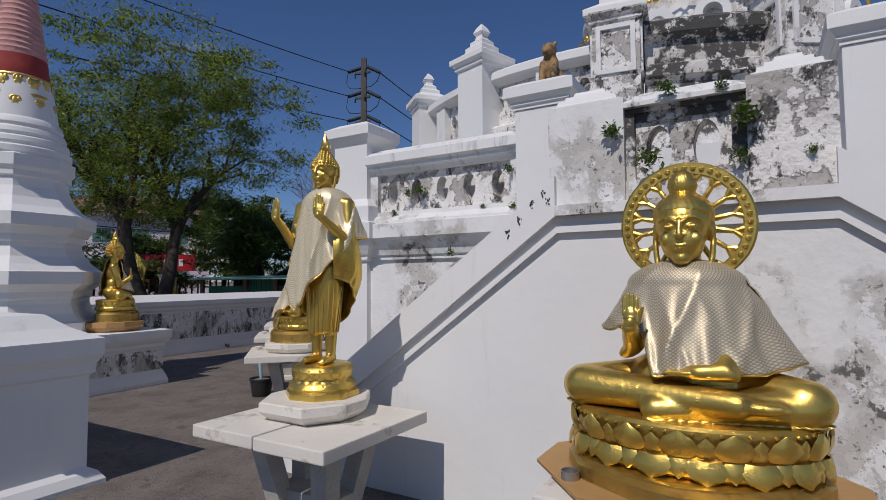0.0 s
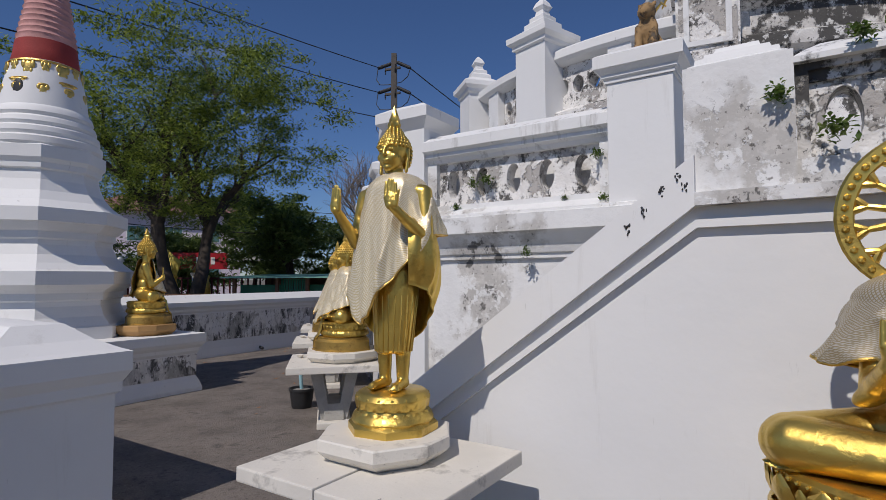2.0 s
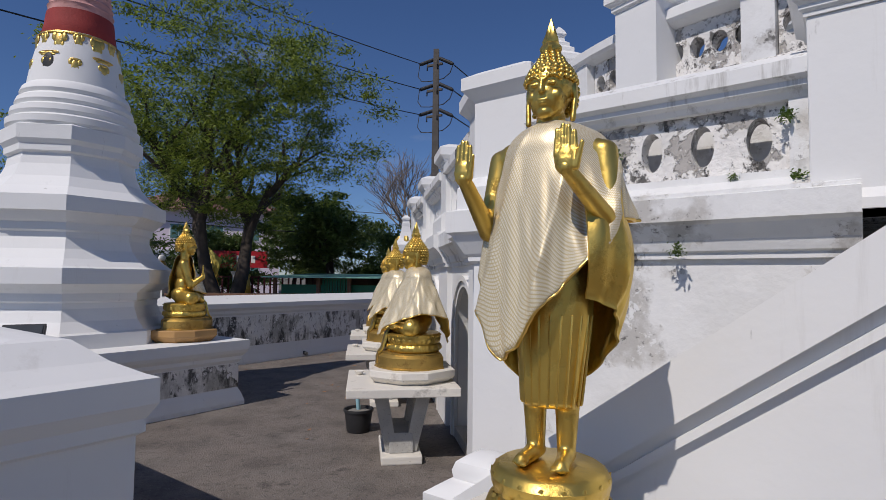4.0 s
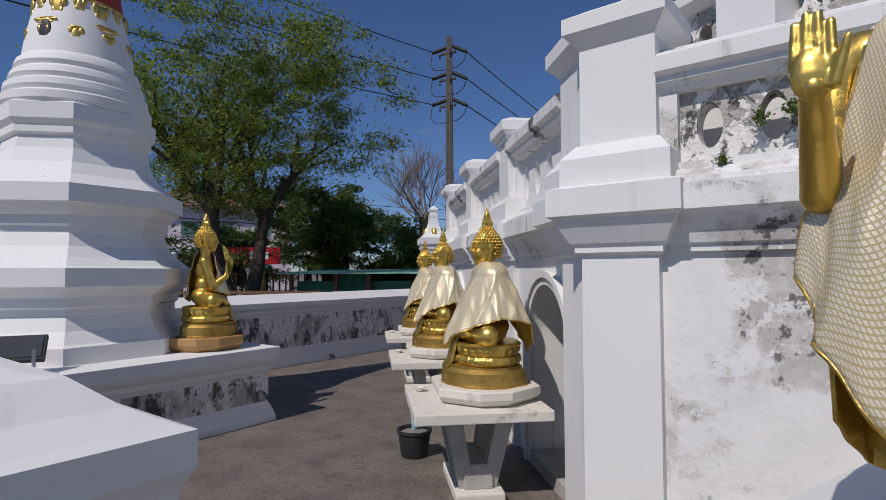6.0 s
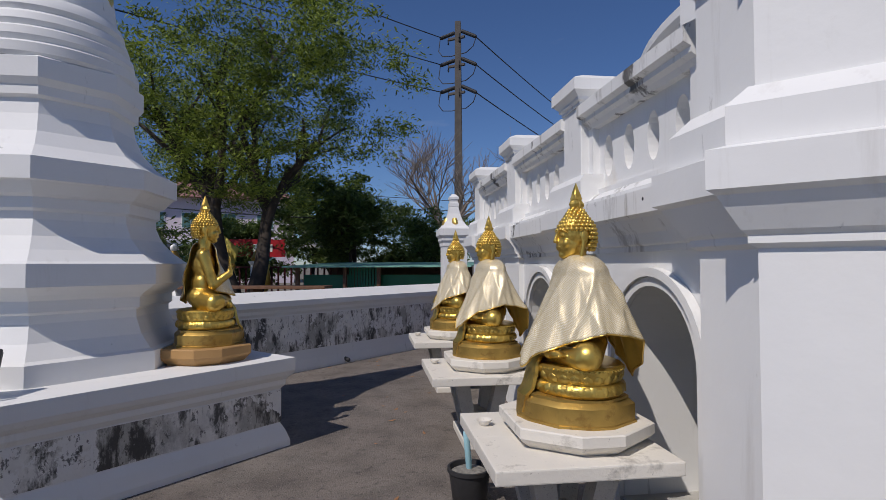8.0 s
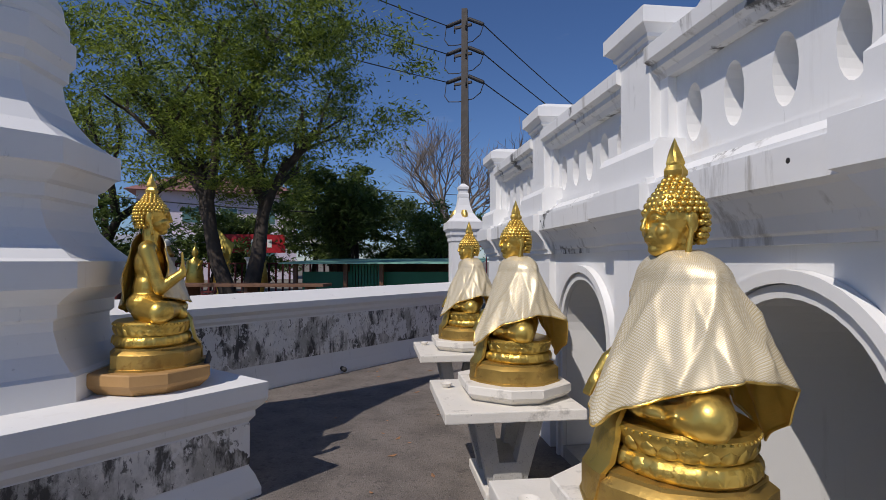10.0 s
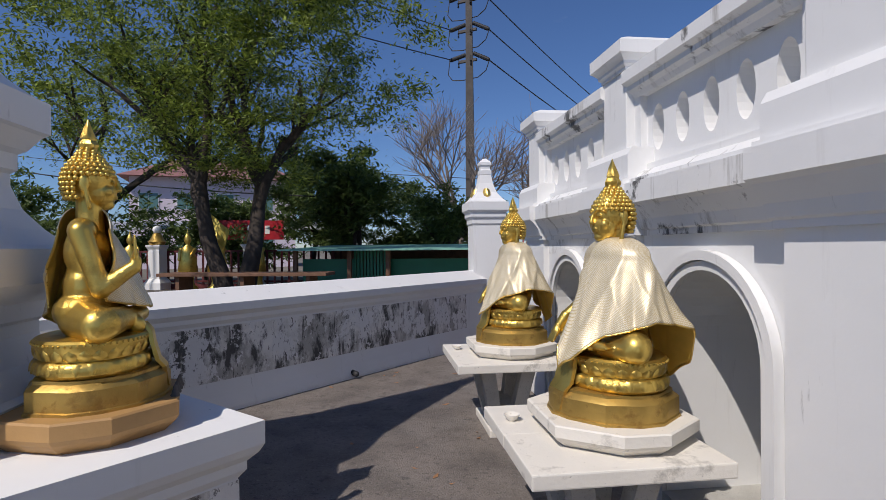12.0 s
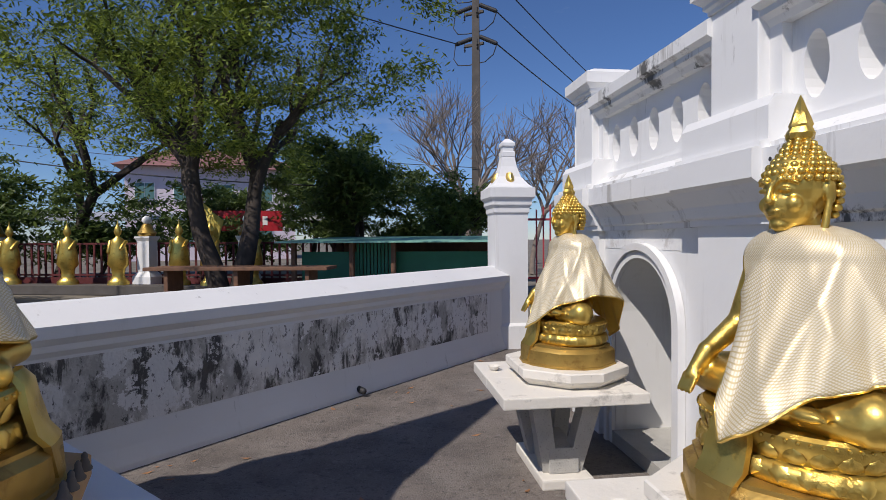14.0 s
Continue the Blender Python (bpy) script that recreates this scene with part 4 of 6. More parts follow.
# ---- concrete tables ----
def table(p, ang, label):
    o = empty("concrete_table", pose(p[0], p[1], 0, 0, 0, ang), label, "table", "concrete offering tables")
    bm = bmesh.new()
    box(bm, -0.5, -0.004, -0.46, 0.46, 0.58, 0.65, 0.008)
    part("slab", bm, M_SLAB, o)
    bm = bmesh.new()
    box(bm, 0.004, 0.5, -0.46, 0.46, 0.576, 0.646, 0.008)
    part("slab", bm, M_SLAB, o)
    bm = bmesh.new()
    box(bm, -0.33, 0.33, -0.17, 0.17, 0.0, 0.07, 0.012)
    part("foot", bm, M_SLAB, o, "white painted concrete foot")
    for sx in (-1, 1):
        for sy in (-1, 1):
            bm = bmesh.new()
            lo = [(sx * 0.10, sy * 0.03), (sx * 0.22, sy * 0.03), (sx * 0.22, sy * 0.13), (sx * 0.10, sy * 0.13)]
            hi = [(sx * 0.20, sy * 0.12), (sx * 0.31, sy * 0.12), (sx * 0.31, sy * 0.24), (sx * 0.20, sy * 0.24)]
            rings(bm, [[(x, y, 0.07) for x, y in lo], [(x, y, 0.578) for x, y in hi]])
            part("leg", bm, M_LEG, o)
    bm = bmesh.new()
    box(bm, -0.25, 0.25, -0.10, 0.10, 0.07, 0.24, 0.01)
    part("web", bm, M_LEG, o)
    return o


BACK = 0.11      # the figures sit towards the wall
T0, T1, T2, T3, T4 = (1.10, 2.19), (-0.656, 3.245), (-1.67, 6.37), (-2.235, 8.31), (-2.745, 10.32)
for tp, ta, tl in ((T0, ANG_B, "cream concrete table against the stair wall under a seated statue"), (T1, ANG_B, "cream concrete table under the standing statue"),
                   (T2, ANG_A, "cream two-slab concrete table before an arch"), (T3, ANG_A, "cream two-slab concrete table before an arch"),
                   (T4, ANG_A, "cream two-slab concrete table before an arch")):
    table(tp, ta, tl)


def block(p, ang, w, d, z, h, label, material=M_SLAB, name="plinth_block"):
    """A bevelled eight-sided block under a statue."""
    bm = bmesh.new()
    c = 0.3
    pl = [(w, -d * c), (w, d * c), (w * 0.55, d), (-w * 0.55, d), (-w, d * c), (-w, -d * c), (-w * 0.55, -d), (w * 0.55, -d)]
    plan_stack(bm, pl, [(-0.06, 0), (-0.012, h * 0.35), (0, h * 0.5), (0, h * 0.94), (-0.008, h)])
    return solo(name, bm, material, pose(p[0], p[1], z, 0, 0, ang), label, "plinth", "plinth blocks on the tables")


# ---- statues ----
def petals(bm, rx, ry, z, n, w, h, down, lean=0.20, shift=0.0):
    """A ring of lotus petals round an oval base."""
    for i in range(n):
        a = 2 * math.pi * (i + (0.5 if down else 0) + shift) / n
        c, s = math.cos(a), math.sin(a)
        nrm = Vector((c / rx, s / ry, 0)).normalized()
        tng = Vector((-nrm.y, nrm.x, 0))
        up = Vector((0, 0, -1 if down else 1))
        base = Vector((rx * c, ry * s, z))
        rows = []
        for k, (f, wd, bl) in enumerate(((0, 0.72, 0.0), (0.35, 1.0, 0.5), (0.7, 0.72, 0.7), (1.0, 0.06, 0.75))):
            row = []
            for q in (-1, -0.5, 0, 0.5, 1):
                bulge = (1 - q * q) * 0.15 * (1 - 0.5 * f)
                row.append(bm.verts.new(base + up * (h * f) + tng * (w * 0.5 * wd * q) + nrm * (h * lean * bl + w * bulge)))
            rows.append(row)
        for r0, r1 in zip(rows[:-1], rows[1:]):
            for j in range(4):
                bm.faces.new((r0[j], r0[j + 1], r1[j + 1], r1[j]))


def head(z, y, k):
    """Face, ears and neck of a head of size k, as one fine skin."""
    bm = bmesh.new()
    def P(x, yy, zz):
        return (x * k, y + yy * k, z + zz * k)
    ball(bm, P(0, 0.012, 0.022), (0.082 * k, 0.095 * k, 0.098 * k), 28)
    ball(bm, P(0, -0.018, -0.038), (0.064 * k, 0.070 * k, 0.070 * k), 24)
    ball(bm, P(0, -0.048, -0.088), (0.030 * k, 0.032 * k, 0.024 * k), 16)
    capsule(bm, P(0, 0.012, -0.20), P(0, 0.012, -0.06), 0.058 * k, 0.050 * k)
    capsule(bm, P(0, -0.086, 0.022), P(0, -0.098, -0.020), 0.0065 * k, 0.0105 * k, 10)
    ball(bm, P(0, -0.096, -0.026), (0.0145 * k, 0.011 * k, 0.008 * k), 12)
    ball(bm, P(0, -0.083, -0.053), (0.0235 * k, 0.009 * k, 0.0048 * k), 12)
    ball(bm, P(0, -0.081, -0.063), (0.018 * k, 0.010 * k, 0.0055 * k), 12)
    for s in (-1, 1):
        ball(bm, P(s * 0.034, -0.077, 0.004), (0.0185 * k, 0.008 * k, 0.0075 * k), 12)
        pts = [(0.010, -0.089, 0.018), (0.024, -0.087, 0.030), (0.044, -0.078, 0.032), (0.062, -0.062, 0.020)]
        for p, q in zip(pts[:-1], pts[1:]):
            capsule(bm, P(s * p[0], p[1], p[2]), P(s * q[0], q[1], q[2]), 0.0042 * k, 0.004 * k, 8)
        ball(bm, P(s * 0.040, -0.056, -0.034), (0.024 * k, 0.022 * k, 0.024 * k), 12)
        ball(bm, P(s * 0.084, 0.020, -0.005), (0.009 * k, 0.020 * k, 0.036 * k), 12)
        capsule(bm, P(s * 0.085, 0.014, -0.03), P(s * 0.080, 0.004, -0.105), 0.009 * k, 0.011 * k, 8)
    return fuse(bm, 0.0036 * k, 3)


HAIR = [(0.078, -0.064), (0.084, -0.046), (0.088, -0.027), (0.090, -0.007), (0.090, 0.013), (0.087, 0.033), (0.081, 0.052), (0.072, 0.070), (0.060, 0.086), (0.049, 0.101), (0.041, 0.116), (0.032, 0.130), (0.021, 0.142)]


def hair(bm, z, y, k):
    """A cap of round curls that rises to a low cone under the flame."""
    turned(bm, [(0.93 * r * k, z + h * k) for r, h in HAIR[5:]], 32, (0, y + 0.014 * k), 0, 1, 1.08)
    for n_, (r, h) in enumerate(HAIR):
        n = max(5, int(2 * math.pi * r / 0.0205))
        for i in range(n):
            a = 2 * math.pi * (i + 0.5 * (n_ % 2)) / n
            s = math.sin(a)
            lim = 0.036 - 0.016 * abs(math.cos(a))
            if s < -0.25 and h < lim or (s < 0.30 and h < 0.03 - 0.05 * max(0, s)):
                continue
            p = Vector((r * k * math.cos(a), y + 0.014 * k + 1.08 * r * k * s, z + h * k))
            bmesh.ops.create_icosphere(bm, subdivisions=2, radius=0.0108 * k, matrix=Matrix.Translation(p))


def flame(bm, z, y, k):
    prof = [(0.020, 0), (0.027, 0.008), (0.029, 0.020), (0.021, 0.034), (0.023, 0.040), (0.018, 0.056), (0.012, 0.076), (0.006, 0.094), (0.001, 0.108)]
    n = 16
    loops = []
    for r, h in prof:
        loops.append([(k * r * (1 + 0.16 * math.cos(5 * (2 * math.pi * i / n) + h * 45)) * math.cos(2 * math.pi * i / n), y + k * r * (1 + 0.16 * math.cos(5 * (2 * math.pi * i / n) + h * 45)) * math.sin(2 * math.pi * i / n), z + k * h) for i in range(n)])
    rings(bm, loops)


def hand(bm, p, ang, k, up=True):
    """An open palm with fingers; ang turns it about z."""
    m = Matrix.Translation(p) @ Matrix.Rotation(ang, 4, 'Z')
    def Q(x, y, z):
        return m @ Vector((x * k, y * k, z * k))
    ball(bm, Q(0, 0, 0.03), (0.034 * k, 0.017 * k, 0.045 * k), 12)
    for i, l in enumerate((0.07, 0.085, 0.08, 0.062)):
        x = -0.026 + i * 0.0178
        capsule(bm, Q(x, 0, 0.045), Q(x * 0.92, 0.004, 0.055 + l * 0.9), 0.0098 * k, 0.0072 * k, 8)
    capsule(bm, Q(0.03, -0.004, 0.01), Q(0.048, -0.012, 0.075), 0.011 * k, 0.007 * k, 8)


def seated_base(bm, n=18):
    """Stepped plinth with pointed corners under two lotus cushions."""
    pl = [(0.325, -0.05), (0.325, 0.06), (0.22, 0.235), (0.0, 0.26), (-0.22, 0.235), (-0.325, 0.06), (-0.325, -0.05), (-0.26, -0.20), (-0.11, -0.30), (0.0, -0.33), (0.11, -0.30), (0.26, -0.20)]
    plan_stack(bm, pl, [(0.008, 0), (0.008, 0.012), (0.0, 0.016), (0.0, 0.098), (-0.010, 0.108), (-0.028, 0.122), (-0.028, 0.136), (-0.06, 0.142)])
    prof = [(0.86, 0.13), (0.93, 0.140), (0.985, 0.155), (1.0, 0.172), (0.985, 0.192), (0.94, 0.206), (0.90, 0.210), (0.90, 0.217), (0.925, 0.228), (0.955, 0.250), (0.975, 0.272), (0.97, 0.286), (0.93, 0.296), (0.6, 0.30)]
    loops = []
    for r, z in prof:
        loops.append([(0.315 * r * math.cos(2 * math.pi * i / 64), 0.25 * r * math.sin(2 * math.pi * i / 64), z) for i in range(64)])
    rings(bm, loops)


def seated(name, pos, ang, z, label, robe_label, robe_mat, pose_kind="earth", bare=False, sc=(1, 1, 1)):
    body = bmesh.new()
    for s in (-1, 1):
        capsule(body, (s * 0.09, 0.04, 0.37), (s * 0.275, -0.05, 0.355), 0.095, 0.078)
    capsule(body, (0.27, -0.07, 0.345), (-0.06, -0.18, 0.325), 0.066, 0.045)
    capsule(body, (-0.27, -0.08, 0.362), (0.13, -0.19, 0.362), 0.070, 0.040)
    ball(body, (0, 0.03, 0.40), (0.19, 0.14, 0.10))
    ball(body, (0.18, -0.18, 0.358), (0.065, 0.036, 0.022))
    for f in range(5):
        capsule(body, (0.225, -0.195 + 0.011 * f, 0.362), (0.250 - 0.004 * f, -0.190 + 0.012 * f, 0.356), 0.0095, 0.008, 8)
    ball(body, (0, 0.03, 0.50), (0.135, 0.10, 0.14))
    ball(body, (0, 0.025, 0.66), (0.150, 0.098, 0.13))
    capsule(body, (-0.115, 0.03, 0.752), (0.115, 0.03, 0.752), 0.062, 0.062)
    if pose_kind == "earth":
        arms = [((-0.155, 0.03, 0.745), (-0.21, 0.0, 0.55), (-0.215, -0.14, 0.45), (-0.22, -0.20, 0.37)), ((0.155, 0.03, 0.745), (0.205, 0.01, 0.55), (0.14, -0.15, 0.455), (0.02, -0.18, 0.44))]
    else:
        arms = [((-0.155, 0.03, 0.745), (-0.185, -0.05, 0.50), (-0.165, -0.185, 0.595), (-0.16, -0.19, 0.64)), ((0.155, 0.03, 0.745), (0.195, 0.01, 0.56), (0.12, -0.15, 0.45), (0.03, -0.18, 0.445))]
    for k, (a, b, c, d) in enumerate(arms):
        capsule(body, a, b, 0.052, 0.043)
        capsule(body, b, c, 0.043, 0.031)
        if pose_kind != "earth" and k == 0:
            palm = bmesh.new()
            capsule(palm, c, (d[0], d[1], d[2] - 0.02), 0.031, 0.026)
            hand(palm, (d[0], d[1], d[2] - 0.03), 0.1, 0.92)
        else:
            capsule(body, c, d, 0.034, 0.022)
            for f in range(4):
                off = Vector((0.018 * (f - 1.5), 0, 0)) if k == 0 else Vector((0, 0.016 * (f - 1.5), 0))
                e = Vector(d) + off + (Vector((0, -0.03, -0.05)) if k == 0 else Vector((-0.07, 0, 0)))
                capsule(body, tuple(Vector(d) + off), tuple(e), 0.011, 0.008, 8)
    bm = joined(fuse(body, 0.0075, 3), *([fuse(palm, 0.0034, 2)] if pose_kind != "earth" else []), head(0.978 if not bare else 0.965, 0.0, 1.12))
    ex = bmesh.new()
    if not bare:
        hair(ex, 0.978, 0.0, 1.12)
        flame(ex, 1.134, 0.016, 1.35)
    seated_base(ex)
    if bare:
        for ph_, w_, h_ in ((0.0, 0.094, 0.076), (0.5, 0.050, 0.060)):
            petals(ex, 0.304, 0.242, 0.212, 16, w_, h_, False, 0.28, ph_)
            petals(ex, 0.306, 0.244, 0.207, 16, w_, h_ * 0.95, True, 0.30, ph_)
    else:
        petals(ex, 0.285, 0.226, 0.215, 26, 0.060, 0.046, False, 0.42)
        petals(ex, 0.296, 0.235, 0.203, 26, 0.062, 0.046, True, 0.45)
    # bead row
    for i in range(60):
        a = 2 * math.pi * i / 60
        bmesh.ops.create_icosphere(ex, subdivisions=1, radius=0.0065, matrix=Matrix.Translation((0.308 * math.cos(a), 0.245 * math.sin(a), 0.278)))
    if not bare:
        # sash hanging over the base
        rows = []
        for zz, yo, w in ((0.33, -0.222, 0.05), (0.295, -0.250, 0.065), (0.24, -0.260, 0.075), (0.16, -0.282, 0.08), (0.125, -0.312, 0.075), (0.03, -0.325, 0.05)):
            rows.append([(x * w, yo - 0.008 * math.cos(x * 1.5), zz) for x in (-1, -0.5, 0, 0.5, 1)])
        loops = [r + [(x, y + 0.02, zz) for x, y, zz in r[::-1]] for r in rows]
        rings(ex, loops)
    if bare:
        # combed hair drawn up into a topknot
        cap = []
        for zz, r in ((0.972, 0.094), (1.0, 0.1015), (1.03, 0.1005), (1.055, 0.091), (1.075, 0.074), (1.09, 0.05), (1.10, 0.043), (1.12, 0.05), (1.145, 0.047), (1.165, 0.034), (1.178, 0.016), (1.181, 0.004)):
            cap.append([(r * (1 + 0.012 * math.cos(30 * a + 40 * zz)) * math.cos(a), 0.022 + 1.06 * r * (1 + 0.012 * math.cos(30 * a + 40 * zz)) * math.sin(a), zz + 0.05 * max(0, -math.sin(a)) * max(0, min(1, (1.06 - zz) / 0.09))) for a in [2 * math.pi * i / 96 for i in range(96)]])
        rings(ex, cap)
        # wheel halo behind the head
        hz, hy = 0.99, 0.10
        N = 48
        loops = []
        for i in range(N):
            a = 2 * math.pi * i / N
            lp = []
            for r, y in ((0.185, -0.006), (0.19, -0.012), (0.225, -0.012), (0.232, -0.006), (0.232, 0.006), (0.185, 0.006)):
                lp.append((r * math.cos(a), hy + y, hz + r * math.sin(a)))
            loops.append(lp)
        loops.append(loops[0])
        rings(ex, loops, cap=False)
        for i in range(16):
            a = 2 * math.pi * (i + 0.5) / 16
            capsule(ex, (0.09 * math.cos(a), hy, hz + 0.09 * math.sin(a)), (0.16 * math.cos(a), hy, hz + 0.16 * math.sin(a)), 0.012, 0.009, 8)
            for e_ in (-1, 1):
                capsule(ex, (0.16 * math.cos(a), hy, hz + 0.16 * math.sin(a)), (0.192 * math.cos(a + 0.09 * e_), hy, hz + 0.192 * math.sin(a + 0.09 * e_)), 0.009, 0.012, 8)
        for i in range(44):
            a = 2 * math.pi * i / 44
            bmesh.ops.create_icosphere(ex, subdivisions=1, radius=0.011, matrix=Matrix.Translation((0.208 * math.cos(a), hy - 0.012, hz + 0.208 * math.sin(a))))
    bm = joined(bm, ex)
    for v in bm.verts:
        if bare and v.co.z < 0.50:
            v.co.z = -0.03 + v.co.z * 0.563 if v.co.z < 0.142 else 0.05 + (v.co.z - 0.142) * 1.257
        if bare and v.co.z < 0.25:
            v.co.x *= 1.05
            v.co.y *= 1.03
        k = min(max((v.co.z - 0.78) / 0.10, 0), 1)
        wx = sc[0] + (1.05 - sc[0]) * min(max((v.co.z - 0.40) / 0.10, 0), 1) if bare else sc[0]
        hs = 1 + (sc[0] - 1) * 0.42
        v.co = Vector((v.co.x * (wx + (hs - wx) * k), v.co.y * (sc[1] + (hs - sc[1]) * k), v.co.z * sc[2] if v.co.z < 0.8 else 0.8 * sc[2] + (v.co.z - 0.8) * (sc[2] + (hs - sc[2]) * min(1, k))))
    for f in bm.faces:
        if max(v.co.z for v in f.verts) < (0.05 if bare else 0.144) * sc[2]:
            f.material_index = 1
    st = solo(name, bm, [M_GOLD, M_GOLD_DULL], pose(pos[0], pos[1], z, 0, 0, ang), label, "statue", "seated gilt statues", smooth=32)
    return st


def robe(pos, ang, z, label, material, hem, sc=(1, 1, 1), shoulder=0.825, open_to=None, top_from=None, seed=1, group="robes on the statues", neck=0.075, sh=(0.235, 0.13), bulge=0.62):
    """A cloth draped round the shoulders. hem(a) gives (radius x, radius y, height) at angle a."""
    rnd = random.Random(seed)
    ph = [rnd.uniform(0, 6.28) for _ in range(6)]
    bm = bmesh.new()
    n, rows = 150, 40
    a0, a1 = (0, 2 * math.pi) if open_to is None else open_to
    pts = []
    for j in range(rows):
        f = j / (rows - 1)
        row = []
        for i in range(n + 1):
            b0 = a0 if top_from is None else top_from + (a0 - top_from) * min(1, f * 1.15)
            a = b0 + (a1 - b0) * i / n
            c, s = math.cos(a), math.sin(a)
            hx, hy, hz = hem(a)
            if f < 0.28:
                g = f / 0.28
                e = math.sin(g * math.pi / 2)
                rx, ry = neck + (sh[0] - neck) * e, neck + (sh[1] - neck) * e
                zz = shoulder + 0.055 - (0.055 * (1 - math.cos(g * math.pi / 2)) + 0.04 * g) * 1.1
            else:
                g = (f - 0.28) / 0.72
                rx = sh[0] + (hx - sh[0]) * (g ** bulge)
                ry = sh[1] + (hy - sh[1]) * (g ** 0.95)
                z1 = shoulder + 0.055 - 0.1045
                zz = z1 + (hz - z1) * g
                w = g * (0.010 * math.sin(7 * a + ph[0] + 2 * g) + 0.006 * math.sin(13 * a + ph[1] - 3 * g) + 0.004 * math.sin(23 * a + ph[2]))
                rx += w
                ry += w
            pl = (1 - abs(math.sin(3.2 * a + 2.6 * f + ph[5]))) ** 2.2
            pm = (1 - abs(math.sin(5.3 * a - 4.5 * f + ph[3]))) ** 3
            k = 0.004 * math.sin(3 * a + 5 * f + ph[4]) + min(1, 2.0 * f) * (0.020 * pl + 0.009 * pm * f)
            row.append(Vector(((rx + k) * c * sc[0], ((ry + k) * s + 0.03) * sc[1], zz * sc[2])))
        pts.append(row)
    grid = [[bm.verts.new(q) for q in row] for row in pts]
    uv = bm.loops.layers.uv.new("UVMap")
    for j in range(rows - 1):
        for i in range(n):
            fc = bm.faces.new((grid[j][i], grid[j][i + 1], grid[j + 1][i + 1], grid[j + 1][i]))
            for lp, (ii, jj) in zip(fc.loops, ((i, j), (i + 1, j), (i + 1, j + 1), (i, j + 1))):
                lp[uv].uv = (0.24 * (a1 - a0) * ii / n, 0.62 * jj / (rows - 1))
    if open_to is None:
        bmesh.ops.remove_doubles(bm, verts=bm.verts, dist=0.0005)
    o = empty("robe", pose(pos[0], pos[1], z, 0, 0, ang), label, "robe", group)
    ob = part("cloth", bm, [material, M_LINING], o, smooth=60)
    so = ob.modifiers.new("thick", 'SOLIDIFY')
    so.thickness, so.offset, so.material_offset = 0.005, 1, 1
    edge = list(pts[-1])
    if open_to is not None:
        edge = [r[0] for r in pts[10:-1]] + edge + [r[-1] for r in pts[10:-1]][::-1]
    bm = bmesh.new()
    loops = []
    for i, q in enumerate(edge):
        t = (edge[min(i + 1, len(edge) - 1)] - edge[max(i - 1, 0)])
        m = t.to_track_quat("Z", "Y").to_matrix()
        loops.append([tuple(q + m @ Vector((0.006 * math.cos(2 * math.pi * k / 6), 0.006 * math.sin(2 * math.pi * k / 6), 0))) for k in range(6)])
    rings(bm, loops)
    part("gold_hem", bm, M_GILT, o, "stitched gold hem", smooth=True)
    return o


def lerp_rows(rows):
    """A smooth hem from rows of (degrees, radius x, radius y, height)."""
    def f(a):
        d = math.degrees(a)
        while d > 180:
            d -= 360
        for p, q in zip(rows[:-1], rows[1:]):
            if p[0] <= d <= q[0]:
                k = (d - p[0]) / (q[0] - p[0])
                k = k * k * (3 - 2 * k) * 0.5 + k * 0.5
                return tuple(x + (y - x) * k for x, y in zip(p[1:], q[1:]))
        r = rows[0] if d < rows[0][0] else rows[-1]
        return r[1:]
    return f


hem_seated = lerp_rows([(-180, 0.20, 0.16, 0.60), (-115, 0.19, 0.22, 0.44), (-98, 0.17, 0.33, 0.33), (-84, 0.21, 0.35, 0.27), (-62, 0.27, 0.31, 0.36), (-34, 0.30, 0.24, 0.43), (0, 0.31, 0.21, 0.475), (26, 0.335, 0.28, 0.46), (40, 0.355, 0.35, 0.43), (52, 0.31, 0.33, 0.30), (70, 0.23, 0.28, 0.21), (95, 0.19, 0.22, 0.32), (125, 0.20, 0.18, 0.5), (180, 0.20, 0.16, 0.62)])

hem_lap = lerp_rows([(-180, 0.20, 0.16, 0.60), (-110, 0.19, 0.19, 0.50), (-96, 0.19, 0.30, 0.36), (-82, 0.22, 0.36, 0.24), (-70, 0.25, 0.34, 0.28), (-45, 0.29, 0.27, 0.41), (0, 0.31, 0.21, 0.475), (26, 0.335, 0.28, 0.46), (40, 0.355, 0.35, 0.43), (52, 0.31, 0.33, 0.25), (70, 0.23, 0.28, 0.16), (95, 0.19, 0.22, 0.30), (125, 0.20, 0.18, 0.5), (180, 0.20, 0.16, 0.62)])


G2, G3, G4 = [(p[0] - NA.x * BACK, p[1] - NA.y * BACK) for p in (T2, T3, T4)]
for pos, lb in ((T2, "gilt seated statue with curled hair and flame finial on a plinth block"), (T3, "gilt seated statue with one hand reaching over its knee"), (T4, "gilt seated statue near the gate pillar")):
    pos = (pos[0] - NA.x * 0.09, pos[1] - NA.y * 0.09)
    block(pos, ANG_A, 0.42, 0.36, 0.65, 0.11, "cream painted plinth with chamfered corners on a concrete table")
FACE_A = math.degrees(math.atan2(NA.y, NA.x)) + 90
TURN_G = (2, 9, 9)      # how each seated figure is turned on its table
FACE_B = math.degrees(math.atan2(NB.y, NB.x)) + 90
proto = seated("seated_statue", G2, FACE_A + TURN_G[0], 0.76, "gilt seated statue with curled hair and flame finial", "", M_BROCADE)
st3 = copy_thing(proto, pose(*G3, 0.76, 0, 0, FACE_A + TURN_G[1]))
tagged(st3, "gilt seated statue with one hand reaching over its knee")
